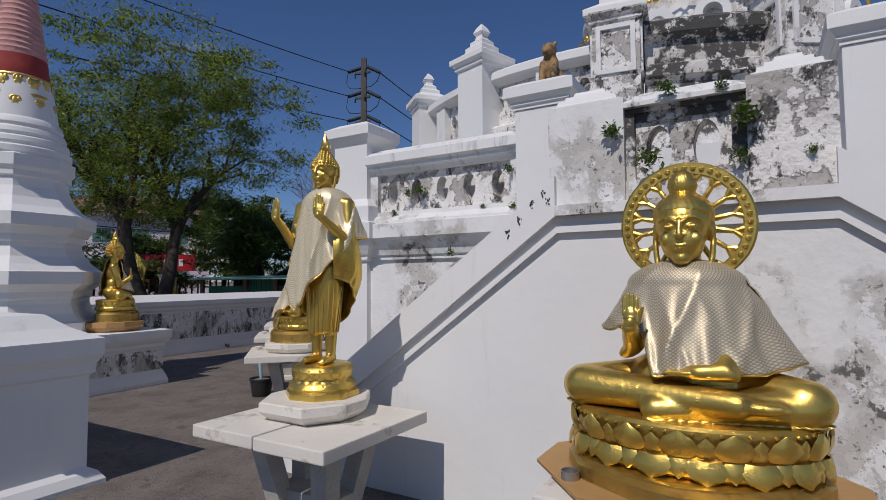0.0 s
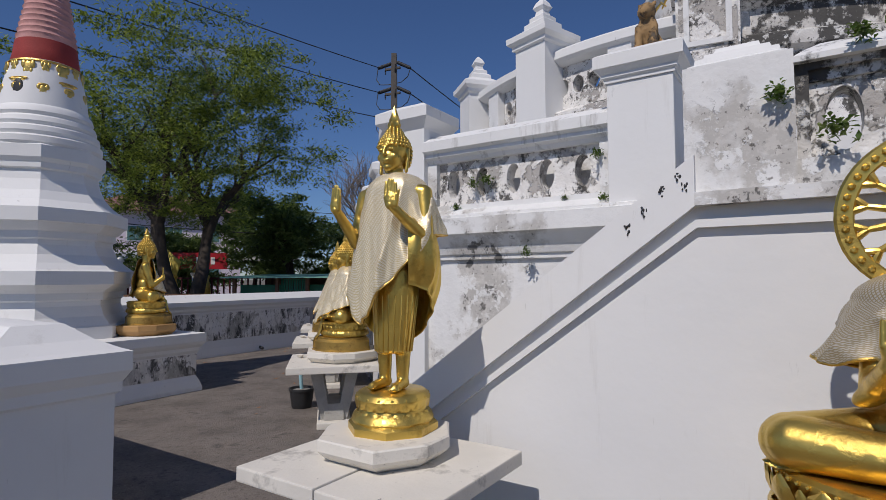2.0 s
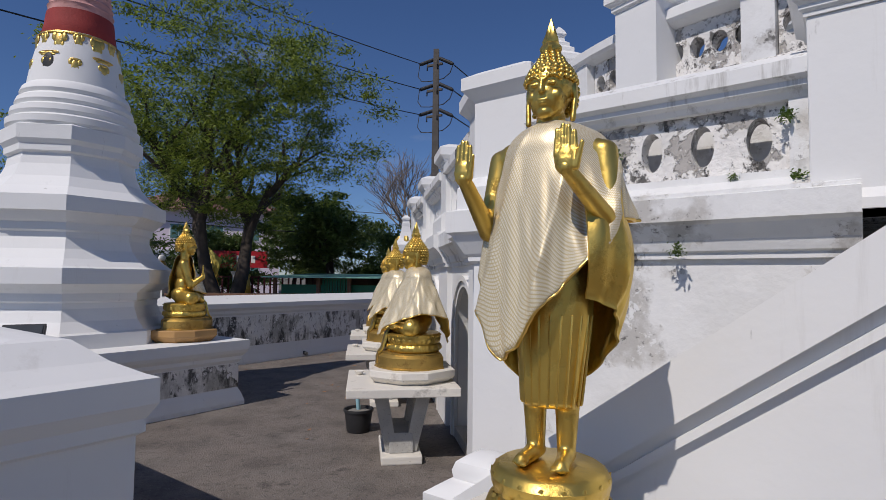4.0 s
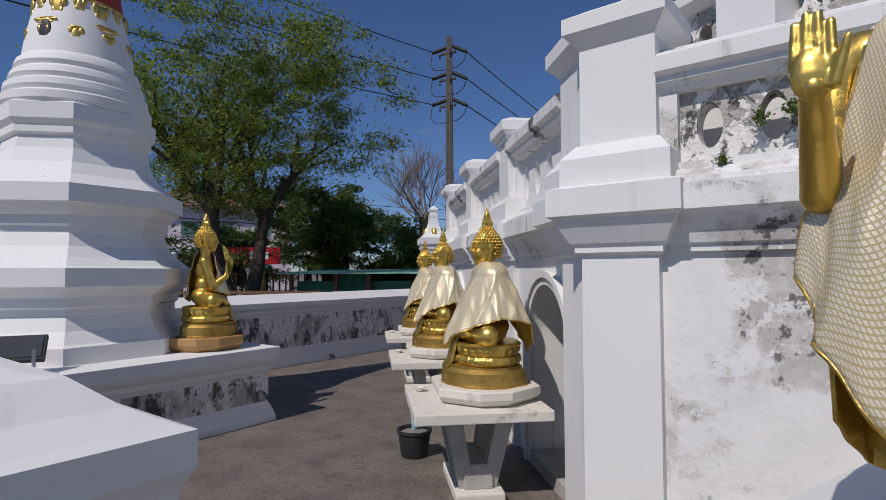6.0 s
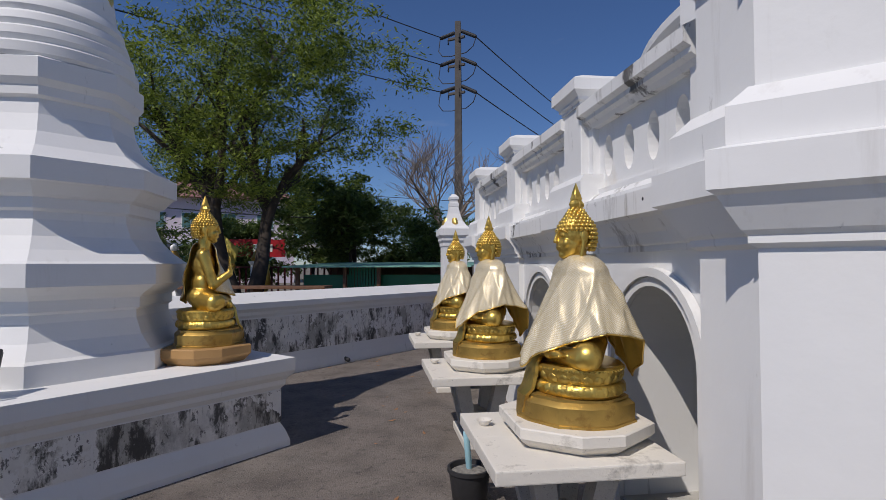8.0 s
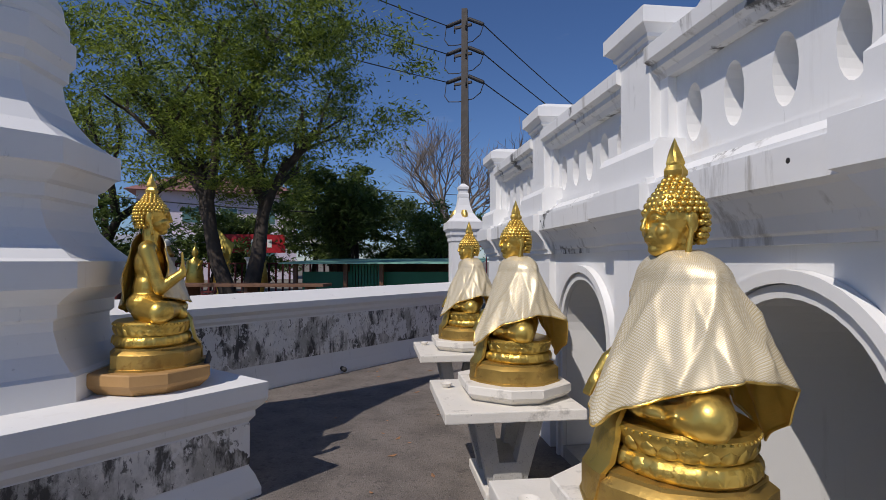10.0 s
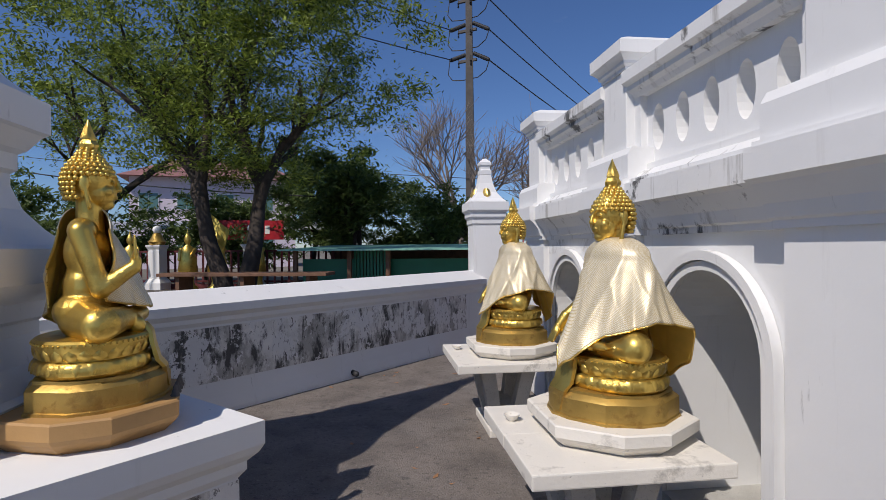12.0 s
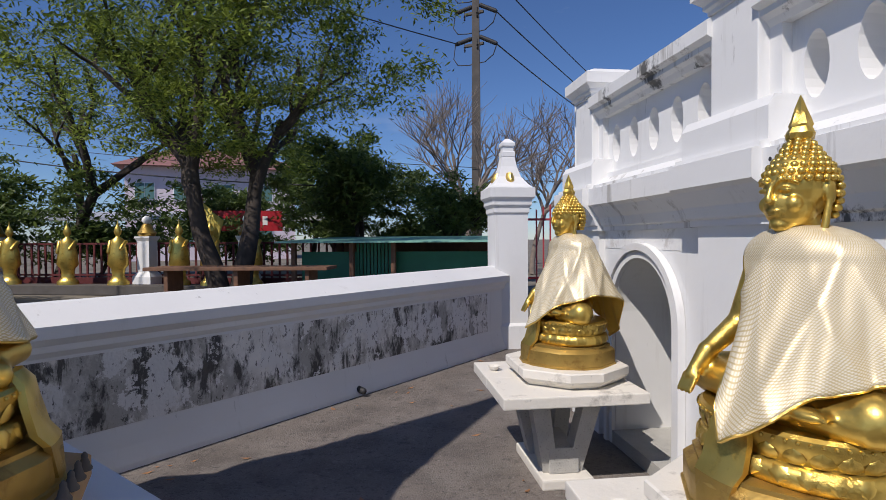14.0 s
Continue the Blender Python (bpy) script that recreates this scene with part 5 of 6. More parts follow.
st4 = copy_thing(proto, pose(*G4, 0.76, 0, 0, FACE_A + TURN_G[2]))
tagged(st4, "gilt seated statue near the gate pillar")
for pos, mm, sd in ((G2, M_BROCADE, 1), (G3, M_BROCADE, 2), (G4, M_BROCADE, 3)):
    robe(pos, FACE_A + TURN_G[sd - 1], 0.76, "cream and gold brocade robe draped over the seated statue", mm, hem_seated if sd == 1 else hem_lap, seed=sd, open_to=(radians(-108 if sd == 1 else -95), radians(176)), top_from=radians(-138), shoulder=0.815, neck=0.066, sh=(0.222, 0.120), bulge=0.95)
# figure on the stupa's platform
SP = (-4.55, 7.74)
FACE_S = 33 + 90
block(SP, FACE_S, 0.39, 0.35, 0.77, 0.14, "ochre painted plinth block on the stupa platform", M_OCHRE)
stA = seated("seated_statue", SP, FACE_S, 0.91, "gilt seated statue with raised hand beside the stupa", "", M_BROCADE, "teach", sc=(0.95, 0.95, 1.02))
robe(SP, FACE_S, 0.91, "cream sash robe over the statue by the stupa", M_BROCADE, lerp_rows([(-150, 0.20, 0.14, 0.46), (-120, 0.21, 0.20, 0.43), (-85, 0.23, 0.27, 0.40), (-50, 0.27, 0.27, 0.40), (0, 0.26, 0.18, 0.40), (60, 0.22, 0.17, 0.34), (95, 0.19, 0.145, 0.42), (180, 0.19, 0.14, 0.5)]), sc=(0.95, 0.95, 1.02), seed=4, open_to=(radians(-140), radians(95)), top_from=radians(-105), sh=(0.195, 0.108), shoulder=0.80, neck=0.06)
# large figure with the wheel
block(T0, FACE_B, 0.60, 0.46, 0.65, 0.028, "ochre painted low plinth under the large seated statue", M_OCHRE)
st0 = seated("seated_statue", T0, FACE_B, 0.70, "large gilt seated statue with a wheel halo and raised palm", "", M_SILVER, "teach", True, (1.40, 1.25, 0.96))
robe(T0, FACE_B, 0.70, "silver grey patterned cloth tied over the large statue shoulders", M_SILVER, lerp_rows([(-180, 0.265, 0.14, 0.58), (-158, 0.265, 0.16, 0.565), (-140, 0.22, 0.17, 0.60), (-124, 0.19, 0.17, 0.56), (-112, 0.17, 0.215, 0.405), (-98, 0.17, 0.22, 0.42), (-70, 0.22, 0.215, 0.42), (-35, 0.28, 0.21, 0.425), (-8, 0.325, 0.17, 0.465), (12, 0.325, 0.17, 0.465), (60, 0.28, 0.18, 0.46), (180, 0.265, 0.14, 0.58)]), sc=(1.2, 1.25, 0.96), seed=7, shoulder=0.81, sh=(0.185, 0.112), neck=0.06, bulge=0.85)


def standing(name, pos, ang, z, label):
    b = bmesh.new()
    for s in (-1, 1):
        capsule(b, (s * 0.050, 0.01, 0.24), (s * 0.056, 0.01, 0.50), 0.030, 0.050)
        capsule(b, (s * 0.050, 0.02, 0.225), (s * 0.062, -0.085, 0.215), 0.030, 0.024)
        for f in range(5):
            capsule(b, (s * (0.040 + 0.010 * f), -0.10 + 0.003 * f, 0.214), (s * (0.042 + 0.011 * f), -0.122 + 0.006 * f, 0.211), 0.0085, 0.007, 8)
    loops = []
    for zz, rx, ry, dx in ((0.375, 0.086, 0.070, 0.0), (0.39, 0.098, 0.080, 0.0), (0.50, 0.108, 0.084, 0.004), (0.66, 0.124, 0.094, 0.012), (0.78, 0.130, 0.096, 0.016), (0.90, 0.112, 0.086, 0.008), (0.98, 0.110, 0.084, 0.0)):
        loops.append([(dx + rx * math.cos(2 * math.pi * i / 32), ry * math.sin(2 * math.pi * i / 32), zz) for i in range(32)])
    rings(b, loops)
    ball(b, (0, 0, 1.07), (0.138, 0.092, 0.16))
    capsule(b, (-0.125, 0.012, 1.175), (0.125, 0.012, 1.175), 0.055, 0.055)
    for s, tip in ((-1, (-0.225, -0.175, 1.085)), (1, (0.115, -0.215, 1.085))):
        elbow = (s * 0.205, -0.025, 0.93)
        capsule(b, (s * 0.170, 0.012, 1.165), elbow, 0.046, 0.036)
        capsule(b, elbow, tip, 0.036, 0.023)
    bm = joined(fuse(b, 0.0075, 3), head(1.385, 0.0, 0.93))
    palms = bmesh.new()
    hand(palms, (-0.225, -0.178, 1.075), -0.25, 1.0)
    hand(palms, (0.115, -0.218, 1.075), 0.1, 1.0)
    ex = bmesh.new()
    hair(ex, 1.385, 0.0, 0.93)
    flame(ex, 1.512, 0.014, 1.15)
    turned(ex, [(0.225, 0), (0.225, 0.035), (0.21, 0.05), (0.19, 0.06)], 8, (0, 0), radians(22.5))
    turned(ex, [(0.19, 0.03), (0.205, 0.06), (0.195, 0.085), (0.172, 0.10), (0.168, 0.112), (0.185, 0.135), (0.188, 0.16), (0.175, 0.182), (0.16, 0.192), (0.0, 0.198)], 40)
    petals(ex, 0.172, 0.172, 0.115, 18, 0.060, 0.060, False, 0.22)
    petals(ex, 0.172, 0.172, 0.103, 18, 0.060, 0.058, True, 0.40)
    # skirt pleats
    for i in range(22):
        a = 2 * math.pi * i / 22
        capsule(ex, (0.004 + 0.096 * math.cos(a), 0.079 * math.sin(a), 0.385), (0.012 + 0.122 * math.cos(a), 0.092 * math.sin(a), 0.66), 0.0045, 0.004, 6)
    # gilt mantle: falls from the bent left arm, round the back
    rows = []
    for j in range(28):
        f = j / 27
        row = []
        for i in range(61):
            a = radians(-48 + 222 * i / 60)
            side = max(0.0, math.cos(a))
            belly = math.sin(math.pi * min(1, f * 1.05)) ** 0.8
            rx = 0.190 + (0.055 * belly + 0.02 * f) * side
            ry = 0.100 + 0.055 * belly + 0.02 * f
            k = 0.013 * min(1, 1.6 * f) * (1 - abs(math.sin(5.0 * a + 1.2 * f))) ** 1.6 + 0.004 * math.sin(17 * a)
            hem = 0.72 - 0.22 * math.sin(radians(-48 + 222 * i / 60) * 0.5 + 0.55) ** 2
            row.append(((rx + k) * math.cos(a), (ry + k) * math.sin(a), 1.04 - f * (1.04 - hem + 0.10 * max(0, math.sin(a)))))
        rows.append(row)
    inner = [[(x * 0.965, y * 0.95, zz) for x, y, zz in r] for r in rows]
    loops = [r + q[::-1] for r, q in zip(rows, inner)]
    rings(ex, loops)
    bm = joined(bm, fuse(palms, 0.0036, 2), ex)
    return solo(name, bm, M_GOLD, pose(pos[0], pos[1], z, 0, 0, ang), label, "statue", "standing gilt statues", smooth=36)


block((T1[0] - NB.x * 0.09 - 0.05, T1[1] - NB.y * 0.09), ANG_B, 0.31, 0.30, 0.65, 0.11, "cream worn eight-sided plinth block on a table")
FACE_1 = FACE_B + 8
G1 = (T1[0] - NB.x * 0.13 - 0.045, T1[1] - NB.y * 0.13)
K1 = 0.955
std = standing("standing_statue", G1, FACE_1, 0.76, "gilt standing statue with both palms raised on a lotus base")
robe(G1, FACE_1, 0.76, "silver cream brocade cloth hanging down the standing statue", M_BROCADE,
     lerp_rows([(-180, 0.24, 0.15, 0.80), (-165, 0.25, 0.16, 0.78), (-150, 0.23, 0.19, 0.66), (-128, 0.20, 0.19, 0.52), (-112, 0.19, 0.19, 0.56), (-75, 0.19, 0.18, 0.72), (-40, 0.22, 0.17, 0.86), (-10, 0.245, 0.16, 0.96), (30, 0.245, 0.16, 0.96), (90, 0.22, 0.15, 0.90), (180, 0.25, 0.15, 0.82)]),
     shoulder=1.222, seed=5, open_to=(radians(-168), radians(150)), top_from=radians(-128), sh=(0.180, 0.112), neck=0.058)

# ---- bucket with pipe ----
bk = empty("bucket", pose(-2.20, 6.98, 0), "black rubber bucket of gravel with a blue pipe", "bucket")
bm = bmesh.new()
turned(bm, [(0.11, 0), (0.115, 0.01), (0.14, 0.20), (0.15, 0.20), (0.15, 0.225), (0.135, 0.225), (0.13, 0.19)], 28)
part("tub", bm, M_BLACK, bk, smooth=40)
bm = bmesh.new()
turned(bm, [(0.02, 0.18), (0.128, 0.19), (0.10, 0.205), (0.03, 0.215), (0.01, 0.215)], 20)
part("gravel", bm, M_SOIL, bk)
bm = bmesh.new()
capsule(bm, (0, 0, 0.2), (-0.02, -0.01, 0.45), 0.022, 0.022, 14)
part("pipe", bm, M_BLUE, bk, "pale blue plastic pipe", smooth=True)

# ---- floodlight ----
fl = empty("floodlight", pose(-5.12, 6.10, 0.80, 0, 0, 35) @ Matrix.Scale(1.2, 4), "black flat floodlight on a bracket on the stupa platform", "floodlight")
bm = bmesh.new()
box(bm, -0.14, 0.14, -0.02, 0.02, 0.08, 0.28, 0.008, Matrix.Rotation(radians(-42), 4, 'X'))
part("housing", bm, M_BLACK, fl)
bm = bmesh.new()
box(bm, -0.12, 0.12, -0.026, -0.021, 0.10, 0.26, 0, Matrix.Rotation(radians(-42), 4, 'X'))
part("lens", bm, M_DARKLENS, fl, "dark grey lens")
bm = bmesh.new()
box(bm, -0.10, -0.08, -0.01, 0.01, -0.02, 0.14, 0.002)
box(bm, 0.08, 0.10, -0.01, 0.01, -0.02, 0.14, 0.002)
box(bm, -0.10, 0.10, -0.02, 0.02, -0.03, -0.02, 0.002)
part("bracket", bm, M_STEEL, fl)


# ---- trees ----
def tree(p, h, crown, seed, leaf, bark, nclump, name="tree", label="", lsize=0.16, trunks=1, bare=False, low=0.32, per=60, fill=0.0):
    rnd = random.Random(seed)
    o = empty(name, pose(p[0], p[1], p[2] if len(p) > 2 else 0), label, "tree", "trees beyond the parapet")
    bm = bmesh.new()
    tips = []

    def branch(a, d, r, l, lev):
        n = 4
        pts = [a]
        dd = d.copy()
        for i in range(n):
            dd = (dd + Vector((rnd.uniform(-1, 1), rnd.uniform(-1, 1), rnd.uniform(-0.4, 0.7))) * 0.17).normalized()
            pts.append(pts[-1] + dd * (l / n))
        sides = 8 if lev < 2 else 5
        loops = []
        for i, q in enumerate(pts):
            rr = r * (1 - 0.42 * i / n)
            t = dd.to_track_quat("Z", "Y").to_matrix()
            loops.append([tuple(q + t @ Vector((rr * math.cos(2 * math.pi * k / sides), rr * math.sin(2 * math.pi * k / sides), 0))) for k in range(sides)])
        rings(bm, loops)
        if lev >= (5 if bare else 3):
            tips.append(pts[-1])
            tips.append(pts[2])
            return
        m = (rnd.choice((2, 3, 3)) if lev else 4) + (1 if bare and lev < 4 else 0)
        for i in range(m):
            ang = rnd.uniform(0, 6.283)
            sp = rnd.uniform(0.45, 0.95)
            nd = (dd + (Vector((math.cos(ang), math.sin(ang), rnd.uniform(-0.1, 0.4)))) * sp).normalized()
            branch(pts[rnd.choice((2, 3, 4))] if lev else pts[-1 if i else 3], nd, r * 0.58, l * rnd.uniform(0.62, 0.85), lev + 1)

    for k in range(trunks):
        ang = 2.2 * k + 0.7
        branch(Vector((0.25 * math.cos(ang) * (trunks > 1), 0.25 * math.sin(ang) * (trunks > 1), 0)), Vector((0.22 * math.cos(ang), 0.22 * math.sin(ang), 1)).normalized(), h * (0.015 if bare else 0.026), h * low, 0)
    part("trunk", bm, bark, o, smooth=60)
    if bare:
        return o
    verts, faces = [], []
    cz = h * 0.62
    centres = []
    for t in tips:
        centres.append(t)
    while len(centres) < nclump:
        u = Vector((rnd.gauss(0, 1), rnd.gauss(0, 1), rnd.gauss(0, 1))).normalized() * rnd.uniform(0.45, 1.0)
        q = Vector((u.x * crown[0], u.y * crown[0], cz + u.z * crown[1]))
        if noise.noise(q * 0.55 + Vector((seed, 0, 0))) > fill:
            centres.append(q)
    for c in centres:
        R = rnd.uniform(0.16, 0.42)
        for i in range(per):
            q = c + Vector((rnd.gauss(0, R), rnd.gauss(0, R), rnd.gauss(0, R * 0.5)))
            s = lsize * rnd.uniform(0.6, 1.25)
            e = Euler((rnd.uniform(-0.9, 0.9), rnd.uniform(-0.9, 0.9), rnd.uniform(0, 6.28))).to_matrix()
            b = len(verts)
            for x, y, zz in ((-s, 0, 0), (0, -0.32 * s, 0.05 * s), (s, 0, -0.12 * s), (0, 0.32 * s, 0.05 * s)):
                verts.append(tuple(q + e @ Vector((x, y, zz))))
            faces.append((b, b + 1, b + 2, b + 3))
    me = bpy.data.meshes.new("crown")
    me.from_pydata(verts, [], faces)
    me.materials.append(leaf)
    ob = new("crown", me)
    ob.parent = o
    return o


tree((-10.6, 20.2), 11.6, (6.0, 3.9), 3, M_LEAF, M_BARK, 640, label="broad green shade tree with forked dark trunks", lsize=0.082, trunks=2, per=105, fill=0.05)
tree((-18.8, 23.5), 11.0, (5.2, 3.9), 5, M_LEAF, M_BARK, 120, label="leafy tree behind the fence", lsize=0.095, per=70, fill=0.12)
tree((-19.0, 15.5), 5.2, (2.8, 1.9), 8, M_LEAF_DARK, M_BARK, 150, label="low dark leafy tree by the temple fence", lsize=0.14, per=60)
tree((-9.5, 27.5), 6.0, (3.4, 2.2), 9, M_LEAF_DARK, M_BARK, 170, label="green tree in the middle distance", lsize=0.16, per=70)
tree((-13.8, 34.0), 7.0, (4.0, 2.6), 19, M_LEAF_DARK, M_BARK, 170, label="green tree behind the market roofs", lsize=0.18, per=70)
tree((-24.0, 25.0), 5.0, (3.6, 2.0), 31, M_LEAF_DARK, M_BARK, 150, label="low dark shrub trees behind the fence", lsize=0.16, per=60)
tree((-28.0, 22.0), 6.0, (4.0, 2.4), 32, M_LEAF_DARK, M_BARK, 150, label="low dark shrub trees behind the fence", lsize=0.18, per=60)
tree((-17.5, 30.0), 4.4, (3.2, 1.7), 33, M_LEAF_DARK, M_BARK, 130, label="low dark shrub trees behind the fence", lsize=0.16, per=60)
tree((-5.0, 29.0), 10.5, (2.4, 2.4), 12, M_LEAF_DARK, M_GREYBARK, 0, label="leafless grey tree beyond the gate", bare=True, low=0.28)
tree((-2.2, 31.0), 10.0, (2.4, 2.4), 14, M_LEAF_DARK, M_GREYBARK, 0, label="leafless grey tree beyond the gate", bare=True, low=0.28)
tree((-5.6, 25.0), 4.4, (1.7, 1.5), 15, M_LEAF_DARK, M_BARK, 80, label="small dark tree beyond the gate", lsize=0.12, per=80)

for sx, sy, sh_, sd in ((-21.5, 22.6, 4.6, 45), (-18.2, 24.6, 4.0, 46), (-24.5, 18.5, 4.6, 47), (-8.2, 31.0, 4.2, 41), (-11.6, 31.5, 4.6, 42), (-6.3, 33.0, 4.0, 43), (-14.6, 29.0, 4.0, 44)):
    tree((sx, sy), sh_, (2.6, 1.9), sd, M_LEAF_DARK, M_BARK, 110, label="low dark shrub trees beyond the fence", lsize=0.16, per=60, low=0.22)

# ---- utility pole ----
PP = Vector((-5.0, 36.0))
pole = empty("utility_pole", pose(PP.x, PP.y, 0), "weathered concrete power pole with crossarms and insulators", "utility pole")
bm = bmesh.new()
rings(bm, [[(-0.27, -0.27, 0), (0.27, -0.27, 0), (0.27, 0.27, 0), (-0.27, 0.27, 0)], [(-0.17, -0.17, 16.5), (0.17, -0.17, 16.5), (0.17, 0.17, 16.5), (-0.17, 0.17, 16.5)]])
part("shaft", bm, M_POLE, pole)
ARM_Z = [15.8, 14.1, 12.4]
for z in ARM_Z:
    bm = bmesh.new()
    box(bm, -0.62, 0.45, -0.08, 0.08, z - 0.36, z - 0.22, 0.01, Matrix.Rotation(radians(-20), 4, 'Z'))
    arm = part("crossarm", bm, M_POLE, pole)
    for s in (-1, 1):
        bm = bmesh.new()
        turned(bm, [(0.02, z - 0.62), (0.06, z - 0.58), (0.02, z - 0.54), (0.06, z - 0.5), (0.02, z - 0.46), (0.06, z - 0.42), (0.02, z - 0.38), (0.06, z - 0.34), (0.02, z - 0.30), (0.02, z - 0.06)], 10, (s * 0.62 if s < 0 else 0.1, -s * 0.2))
        part("insulator", bm, M_BLACK, arm, "stacked dark insulator")
        bm = bmesh.new()
        a_, b_ = Vector((s * 0.30, -s * 0.11, z + 0.05)), Vector((s * 1.15, -s * 0.42, z - (0.10 if s < 0 else 0.45)))
        for k in range(9):
            f = k / 8
            capsule(bm, a_.lerp(b_, f * 0.88), a_.lerp(b_, f * 0.88 + 0.05), 0.13, 0.10, 10)
        part("strain_insulator", bm, M_BLACK, arm)
    bm = bmesh.new()
    pts = [Vector((-1.15, 0.42, z - 0.10)), Vector((-1.25, 0.40, z - 0.9)), Vector((-1.0, 0.3, z - 1.28)), Vector((-0.4, 0.1, z - 1.36)), Vector((0.5, -0.2, z - 1.30)), Vector((0.95, -0.38, z - 1.0)), Vector((1.15, -0.42, z - 0.45))]
    for p_, q_ in zip(pts[:-1], pts[1:]):
        capsule(bm, p_, q_, 0.028, 0.028, 6)
    part("jumper_cable", bm, M_BLACK, arm)


def cable(a, b, sag, r, label="black overhead power cable"):
    n = 24
    cu = bpy.data.curves.new("cable", 'CURVE')
    cu.dimensions = '3D'
    cu.bevel_depth = r
    cu.bevel_resolution = 1
    sp = cu.splines.new('POLY')
    sp.points.add(n)
    for i in range(n + 1):
        f = i / n
        q = Vector(a).lerp(Vector(b), f)
        q.z -= sag * 4 * f * (1 - f)
        sp.points[i].co = (*q, 1)
    cu.materials.append(M_BLACK)
    return tagged(new("power_cable", cu), label, "cable", "overhead cables")


for z in ARM_Z:
    cable((PP.x - 1.0, PP.y + 0.36, z - 0.1), (-26.2, 1.0, z - 3.2), 0.5, 0.028)
    cable((PP.x + 1.12, PP.y - 0.42, z - 0.45), (17, 84, z + 0.2), 0.8, 0.035)
cable((-45, 34, 9.0), (-8, 27, 3.6), 0.8, 0.035, "thick black bundled street cable")
cable((-45, 35, 10.2), (12, 36, 4.6), 1.0, 0.02)
cable((-45, 35.5, 9.2), (12, 36, 4.2), 1.0, 0.02)

# ---- beyond the parapet ----
shed = empty("shed", pose(-6.2, 21.0, 0, 0, 0, -2), "low green sheet-metal shed with open eaves", "shed")
for x0, x1 in ((-2.7, -1.0), (0.0, 2.7)):
    bm = bmesh.new()
    box(bm, x0, x1, -0.03, 0.03, 0, 1.27, 0)
    part("sheet_wall", bm, M_GREEN, shed)
for k in range(11):
    bm = bmesh.new()
    box(bm, -1.05 + k * 0.1, -0.98 + k * 0.1, -0.2, -0.16, 0, 1.5, 0)
    part("door_rib", bm, M_GREEN, shed)
bm = bmesh.new()
vs = []
rings(bm, [[(-3.1, -0.9, 1.52), (-2.9, 3.0, 1.66), (-2.9, 3.0, 1.70), (-3.1, -0.9, 1.56)], [(3.1, -0.9, 1.52), (3.1, 3.0, 1.66), (3.1, 3.0, 1.70), (3.1, -0.9, 1.56)]])
part("roof", bm, M_GREENROOF, shed)
for x in (-2.75, -1.1, 0.05, 2.7):
    bm = bmesh.new()
    box(bm, x - 0.06, x + 0.06, -0.5, -0.38, 0, 1.53, 0.006)
    part("post", bm, M_WOOD, shed)
bm = bmesh.new()
box(bm, -2.8, 2.8, 2.5, 2.6, 0, 1.63)
part("back_wall", bm, M_WOOD, shed)

house = empty("house", pose(-30.0, 52, 0, 0, 0, 28), "pale lilac two-storey house with brown roof", "house")
bm = bmesh.new()
box(bm, -6, 7, -4, 4, 0, 7.6)
part("wall", bm, M_LILAC, house)
bm = bmesh.new()
box(bm, -6.15, 7.15, -4.15, 4, 3.7, 3.95)
part("string_course", bm, M_WHITE, house)
bm = bmesh.new()
rings(bm, [[(-6.8, -4.8, 7.6), (7.8, -4.8, 7.6), (7.8, 4.8, 7.6), (-6.8, 4.8, 7.6)], [(-3, -0.3, 9.6), (4, -0.3, 9.6), (4, 0.3, 9.6), (-3, 0.3, 9.6)]])
part("roof", bm, M_ROOF, house)
for zf in (1.2, 4.9):
    for x in (-4.6, -1.8, 1.2, 4.4):
        w = empty("window", Matrix())
        w.parent = house
        bm = bmesh.new()
        box(bm, x - 0.75, x + 0.75, -4.06, -4.0, zf, zf + 1.4)
        part("frame", bm, M_WHITE, w)
        for k in range(2):
            bm = bmesh.new()
            box(bm, x - 0.68 + k * 0.70, x - 0.02 + k * 0.70, -4.08, -4.05, zf + 0.07, zf + 1.33)
            part("pane", bm, M_GLASS, w)
bm = bmesh.new()
rings(bm, [[(-8, -1.6, 2.5), (8, -1.6, 2.5), (8, 1.6, 3.0), (-8, 1.6, 3.0)], [(-8, -1.6, 2.55), (8, -1.6, 2.55), (8, 1.6, 3.05), (-8, 1.6, 3.05)]])
ar = solo("awning_roof", bm, M_GREYROOF, pose(-18, 30.5, 0, 0, 0, 20), "grey corrugated market roof beyond the fence", "roof")
sign = empty("shop_sign", pose(-14.3, 28.0, 2.0, 0, 0, 20), "red shop sign with white lettering under the tree", "sign")
bm = bmesh.new()
box(bm, -1.6, 1.6, -0.05, 0.05, 0, 0.85, 0.01)
part("board", bm, M_SIGNRED, sign)
for x, w, z0, z1 in ((-1.15, 0.7, 0.34, 0.50), (0.1, 0.2, 0.25, 0.62), (0.4, 0.2, 0.25, 0.62), (0.8, 0.2, 0.25, 0.62)):
    bm = bmesh.new()
    box(bm, x, x + w, -0.062, -0.052, z0, z1, 0)
    part("letter_bar", bm, M_LETTER, sign, "white lettering bar")

